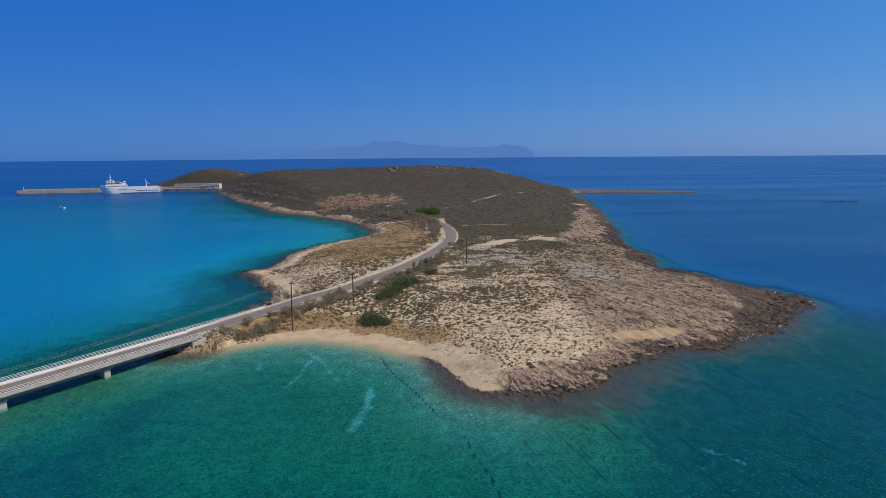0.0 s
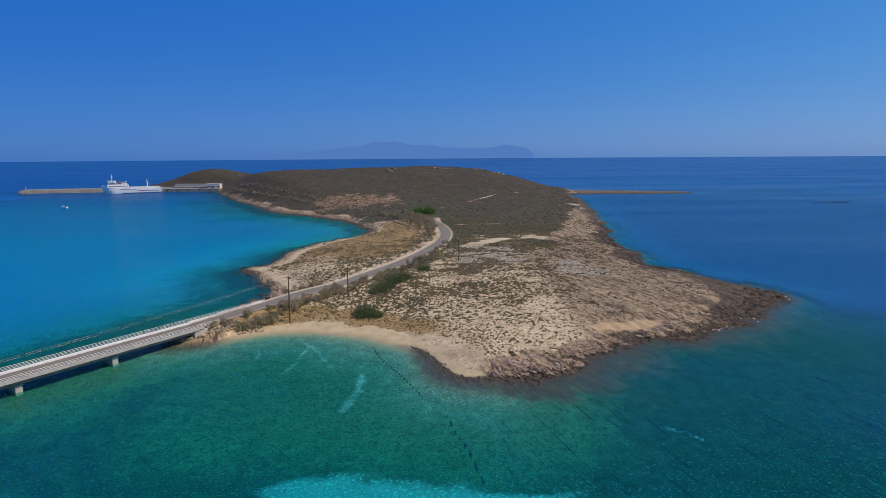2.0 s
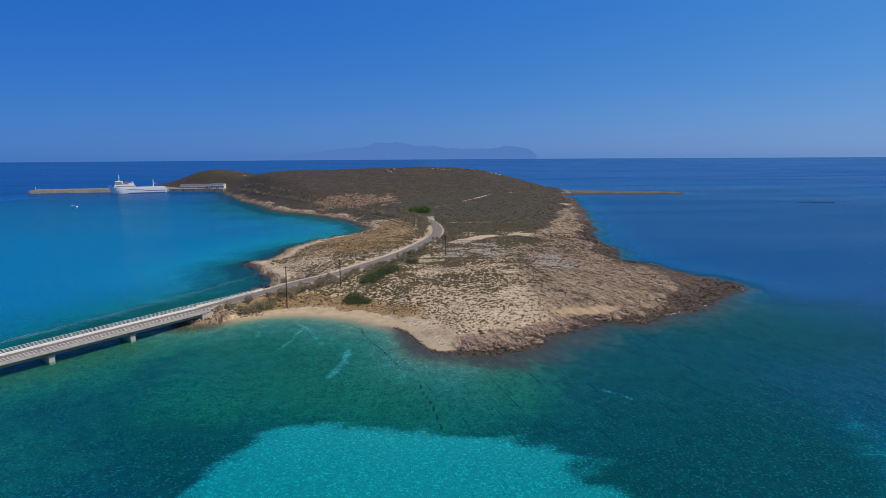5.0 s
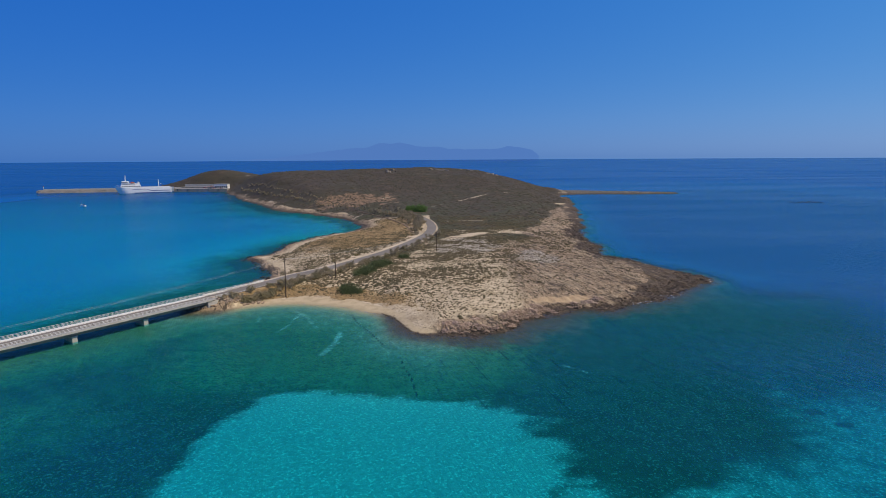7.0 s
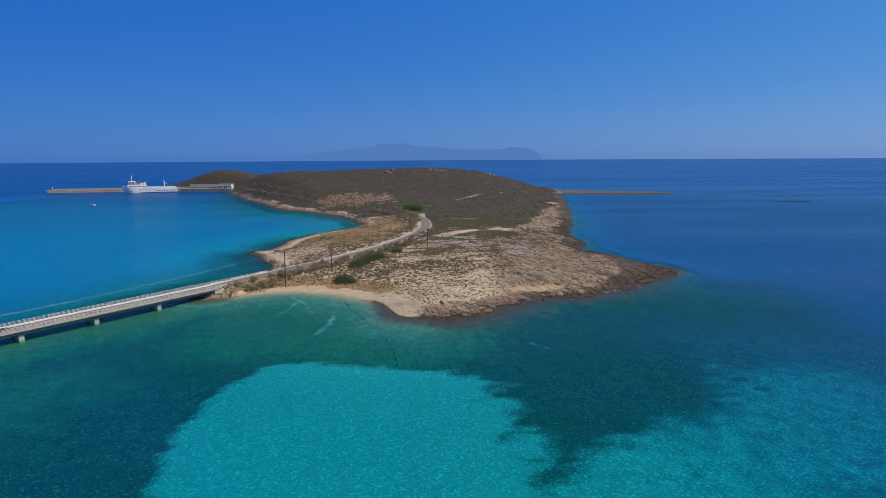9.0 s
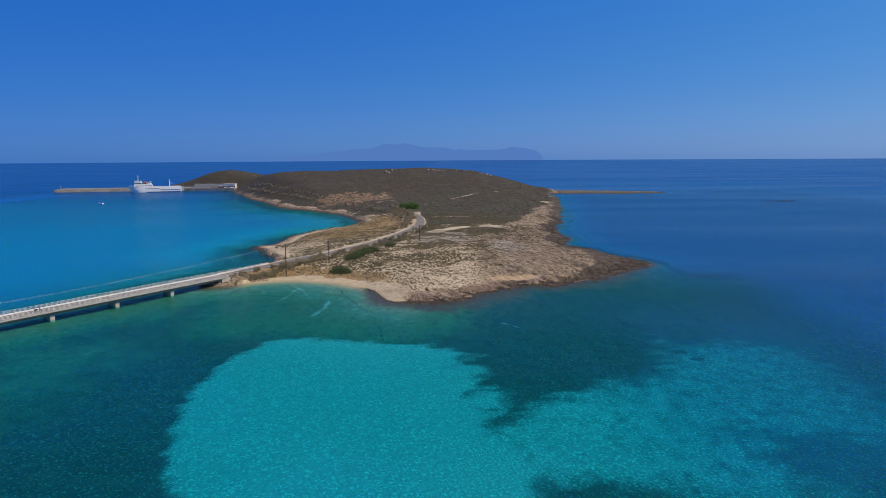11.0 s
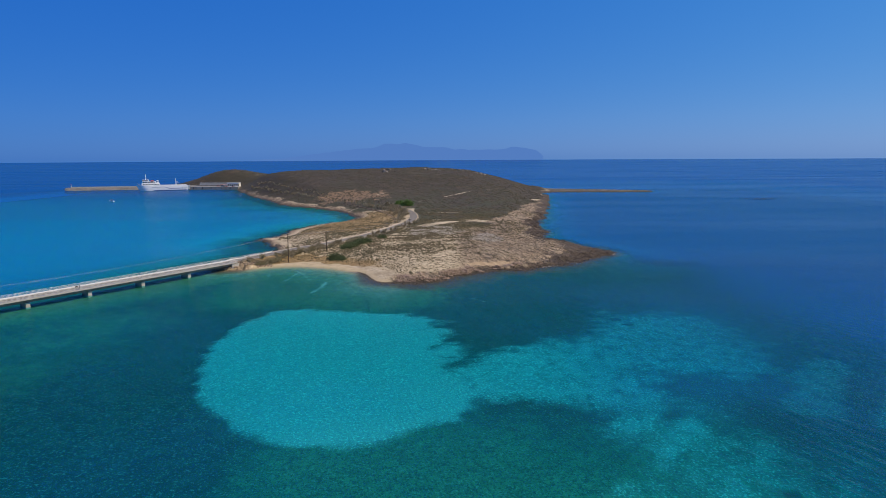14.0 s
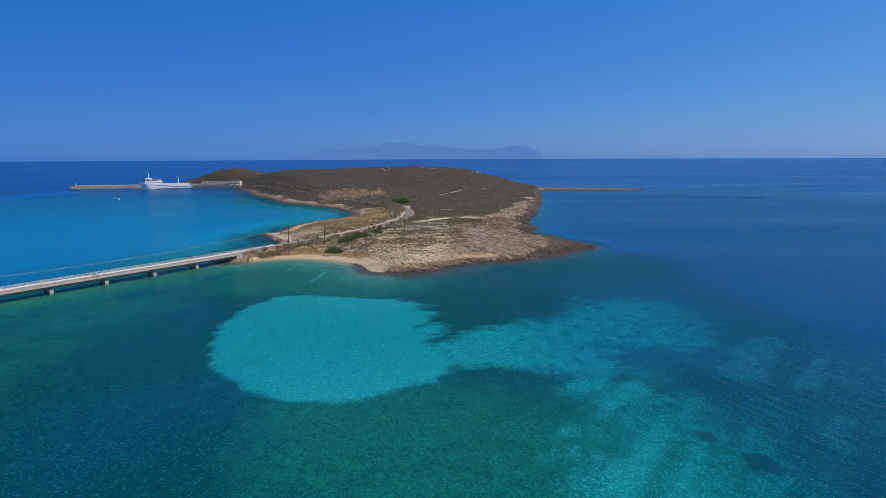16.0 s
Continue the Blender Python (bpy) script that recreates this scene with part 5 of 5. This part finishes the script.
    part("crane_arm", tube((L * 0.245, 0, 13.5), (L * 0.17, 0, 10.5), 0.2, 0.15, 6), SHIP_WHITE, aft)
    part("stern_ramp", box(-2.6, 0.1, -4.0, 4.0, 1.2, 7.0, 0.1), STEEL, top)
    part("deck", box(0.5, L * 0.58, -5.9, 5.9, 6.62, 6.7), QUAY_STONE, top, "grey open car deck")
    for sgn in (1, -1):
        rail = part("bow_rail", tube((L * 0.955, sgn * 4.0, 10.0), (L * 1.04, sgn * 0.5, 10.4), 0.05, None, 5), SHIP_WHITE, top)
    return top


ferry()


QZ = 4.2


def harbour():
    # breakwater: a rubble bank with a crest wall
    a, b = Vector((-524, 708)), Vector((-322, 752))
    d = (b - a).normalized()
    side = Vector((-d.y, d.x))
    top = empty("breakwater", pose(0, 0, 0), "long low breakwater of tan rubble with a concrete crest", "breakwater", "", "structure")
    bm = bmesh.new()
    rings = []
    n = 60
    for k in range(n + 1):
        p = a.lerp(b, k / n)
        end = min(1, k / 2 + 0.35)
        ring = []
        for off, z in ((-9, -4), (-5.2, 1.4), (-3.4, 3.4), (-1.0, 3.8), (1.5, 4.6), (3.5, 4.2), (9, -4)):
            j = rng.normal(0, 0.3, 3)
            q = p + side * (off * end + j[0])
            ring.append(bm.verts.new((q.x + j[1], q.y, z * (0.5 + 0.5 * end) + j[2] * 0.6)))
        rings.append(ring)
    for p, q in zip(rings, rings[1:]):
        for j in range(6):
            bm.faces.new((p[j], q[j], q[j + 1], p[j + 1]))
    bm.faces.new(rings[0])
    part("rubble_bank", bm, GREY_STONE, top)
    ang = math.atan2(d.y, d.x)
    bm = bmesh.new()
    m = Matrix.Translation((a.x, a.y, 0)) @ Matrix.Rotation(ang, 4, "Z")
    add_box(bm, 8, 200, 0.4, 1.8, 3.0, 5.1, m)
    part("crest_wall", bm, CONCRETE, top)
    beacon = empty("harbour_beacon", pose(a.x + 8, a.y + 2.5, 4.3), "slim harbour beacon post on the breakwater end", "beacon")
    part("post", tube((0, 0, -0.5), (0, 0, 4.0), 0.3, 0.2, 8), WHITE_PAINT, beacon)
    part("lantern", tube((0, 0, 4.0), (0, 0, 4.8), 0.4, 0.3, 8), RED, beacon)
    quay = empty("quay", pose(0, 0, 0), "grey concrete ferry quay with a pale wave wall", "quay", "", "structure")
    m = Matrix.Translation((-347, 716, 0)) @ Matrix.Rotation(math.atan2(-4, 66), 4, "Z")
    bm = bmesh.new()
    add_box(bm, 0, 74, 0, 34, -4, QZ, m)
    part("apron", bm, QUAY_STONE, quay)
    bm = bmesh.new()
    add_box(bm, 0, 46, 33, 35, QZ, 9.0, m)
    part("wave_wall", bm, CONCRETE, quay)
    for k in range(5):
        bm = bmesh.new()
        add_box(bm, 6 + k * 14, 6.8 + k * 14, -0.3, -0.003, 1.5, QZ - 0.4, m)
        part("fender", bm, RUBBER, quay, "black rubber fender")
    bm = bmesh.new()
    add_box(bm, 1, 44, 20, 30, QZ, QZ + 1.6, m)
    part("loading_ramp", bm, QUAY_STONE, quay)
    return m


QUAY = harbour()


def port_building():
    top = empty("port_building", QUAY @ pose(53, 9, QZ), "long white flat-roofed port building with dark openings", "building")
    wall = part("wall", box(0, 18, 0, 8, 0, 5.6), WHITE_PAINT, top)
    part("roof", box(-0.3, 18.3, -0.3, 8.3, 5.6, 5.95, 0.05), CONCRETE, top)
    for k in range(6):
        opening = part("window" if k % 3 else "door", box(1.2 + 3.0 * k, 3.0 + 3.0 * k, -0.06, 0.02, 0.9 if k % 3 else 0.05, 3.4), GLASS_DARK, top)
        part("frame", box(1.05 + 3.0 * k, 3.15 + 3.0 * k, -0.1, -0.062, 3.42, 3.6), WHITE_PAINT, opening)
    part("lean_to", box(-6.5, -0.05, 1, 6, 0, 3.2, 0.03), WHITE_PAINT, top)
    part("awning", box(-9, -0.4, -2.5, 0.9, 2.9, 3.1, 0.02), RED, top, "faded red awning")


port_building()


def car(paint, label):
    top = empty("parked_car", pose(0, 0, -60), label, "car", "cars at the harbour")
    bm = bmesh.new()
    prof = [(-2.1, 0.35), (-2.1, 0.85), (-1.2, 0.95), (0.9, 0.98), (1.9, 0.85), (2.1, 0.6), (2.1, 0.35)]
    sides = [[bm.verts.new((x, s * 0.86, z)) for x, z in prof] for s in (1, -1)]
    for k in range(len(prof)):
        j = (k + 1) % len(prof)
        bm.faces.new((sides[0][k], sides[0][j], sides[1][j], sides[1][k]))
    bm.faces.new(sides[0][::-1]), bm.faces.new(sides[1])
    bmesh.ops.recalc_face_normals(bm, faces=bm.faces[:])
    part("body", bm, paint, top)
    bm = box(-1.9, 0.9, -0.78, 0.78, 0.9, 1.42)
    for v in bm.verts:
        if v.co.z > 1.2:
            v.co.x = v.co.x * 0.72 - 0.1
            v.co.y *= 0.85
    part("cabin", bm, GLASS_DARK, top, "dark glazed cabin")
    part("roof", box(-1.4, 0.5, -0.64, 0.64, 1.42, 1.47, 0.02), paint, top)
    for x in (-1.35, 1.35):
        for s in (1, -1):
            w = part("wheel", tube((x, s * 0.72, 0.33), (x, s * 0.9, 0.33), 0.33, None, 12), RUBBER, top)
            part("rim", tube((x, s * 0.9, 0.33), (x, s * 0.915, 0.33), 0.2, None, 8), STEEL, w)
    return top


CARS = [car(material("car_white", (0.75, 0.75, 0.75), 0.3), "small white car parked on the quay"), car(material("car_dark", (0.03, 0.035, 0.045), 0.25), "small dark grey car parked on the quay"),
        car(material("car_red", (0.35, 0.03, 0.02), 0.25), "small red car parked on the quay")]
SPOTS = [(47, 8, 80), (50.5, 4, 84), (55, 4, 88), (59, 3.5, 95), (64, 4, 90), (44, 14, 20), (68, 4, 60), (38, 12, 5)]
for k, (x, y, a) in enumerate(SPOTS):
    m = QUAY @ pose(x, y, QZ, 0, 0, a)
    if k < 3:
        CARS[k].matrix_world = m
    else:
        copy_thing(CARS[(k * 2) % 3], m)


def scooter():
    spot = PIER_0 + U * (-37) - N * 1.6
    top = empty("motor_scooter", pose(spot.x, spot.y, DECK_Z, 0, 0, math.degrees(math.atan2(U.y, U.x))), "small dark motor scooter standing on the bridge road", "scooter")
    for x in (-0.65, 0.65):
        wheel = part("wheel", tube((x, -0.07, 0.28), (x, 0.07, 0.28), 0.28, None, 12), RUBBER, top)
        part("rim", tube((x, -0.075, 0.28), (x, 0.075, 0.28), 0.15, None, 8), STEEL, wheel)
    dark = material("scooter_paint", (0.035, 0.035, 0.04), 0.3)
    part("body", box(-0.85, -0.05, -0.19, 0.19, 0.35, 0.78, 0.08), dark, top)
    part("footboard", box(-0.08, 0.45, -0.17, 0.17, 0.3, 0.38, 0.02), dark, top)
    part("leg_shield", box(0.42, 0.52, -0.24, 0.24, 0.36, 0.95, 0.03), dark, top)
    part("seat", box(-0.8, -0.02, -0.15, 0.15, 0.78, 0.88, 0.04), RUBBER, top)
    column = part("steering_column", tube((0.64, 0, 0.3), (0.42, 0, 1.05), 0.04, 0.035, 8), STEEL, top)
    part("handlebar", tube((0.42, -0.33, 1.06), (0.42, 0.33, 1.06), 0.025, None, 6), RUBBER, column)
    part("headlight", box(0.47, 0.56, -0.09, 0.09, 0.9, 1.04, 0.03), GLASS_DARK, column)


scooter()


def fishing_boat():
    top = empty("fishing_boat", pose(-328, 488, 0, 0, 0, 160), "small white fishing boat with a dark canopy at anchor", "boat")
    bm = bmesh.new()
    rows = []
    for s in np.linspace(0, 1, 11):
        w = 1.25 * (1 - max(0, (s - 0.45) / 0.55) ** 2) * (0.8 + 0.2 * min(1, s * 4))
        rows.append([bm.verts.new((s * 7 - 3.5, y * w, z + (0.5 * s ** 2 if z > 0.3 else 0))) for y, z in ((1, 0.95), (0.8, -0.3), (0, -0.5), (-0.8, -0.3), (-1, 0.95))])
    for p, q in zip(rows, rows[1:]):
        for j in range(4):
            bm.faces.new((p[j], q[j], q[j + 1], p[j + 1]))
        bm.faces.new((p[4], q[4], q[0], p[0]))
    bm.faces.new(rows[0])
    bmesh.ops.recalc_face_normals(bm, faces=bm.faces[:])
    part("hull", bm, SHIP_WHITE, top)
    part("cabin", box(-0.6, 1.2, -0.75, 0.75, 0.9, 2.0, 0.08), SHIP_WHITE, top)
    part("canopy", box(-3.2, -0.5, -1.1, 1.1, 2.1, 2.25, 0.05), NAVY, top, "dark blue canopy")
    for x in (-3.0, -0.7):
        for y in (-0.95, 0.95):
            part("canopy_post", tube((x, y, 0.8), (x, y, 2.1), 0.04, None, 5), STEEL, top)
    part("mast", tube((1.0, 0, 2.0), (1.0, 0, 4.2), 0.06, 0.04, 6), STEEL, top)


fishing_boat()


# ---- small things by the road ----
def waste_bin():
    x, y = -51.8, 142
    top = empty("waste_bin", pose(x, y, ground_z(x, y), 0, 0, 30), "dark wheeled waste bin on the sandy verge", "bin")
    bm = box(-0.6, 0.6, -0.45, 0.45, 0.12, 1.15, 0.04)
    part("body", bm, RUBBER, top)
    part("lid", box(-0.64, 0.64, -0.5, 0.5, 1.15, 1.28, 0.03), RUBBER, top)
    for sx in (-0.45, 0.45):
        part("wheel", tube((sx, -0.5, 0.12), (sx, -0.42, 0.12), 0.12, None, 10), RUBBER, top)


waste_bin()


def foam():
    bm = bmesh.new()
    r = np.random.default_rng(77)
    for cx, cy, n, spread in ((67.5, 115.5, 60, 2.0), (80, 123, 45, 1.8), (100.5, 146, 35, 1.8), (98, 160, 30, 2.0), (90, 175, 50, 2.6), (82, 217, 90, 4.0),
                              (55, 110, 20, 2.0), (86, 188, 40, 2.0)):
        x, y = cx + r.normal(0, spread, n), cy + r.normal(0, spread, n)
        near = plan(x, y)["sd"]
        for k in np.nonzero((near > -1.7) & (near < -0.1))[0]:
            s = r.uniform(0.1, 0.42)
            m = 7
            bm.faces.new([bm.verts.new((x[k] + math.cos(q * math.tau / m) * s * r.uniform(0.5, 1.4), y[k] + math.sin(q * math.tau / m) * s * r.uniform(0.4, 0.9), 0.03)) for q in range(m)])
    tagged(part("sea_foam", bm, worn("foam", (0.8, 0.82, 0.83), (0.7, 0.74, 0.76), 2, 0.7)), "small flecks of white foam at the rocks", "foam", kind="stuff")


foam()
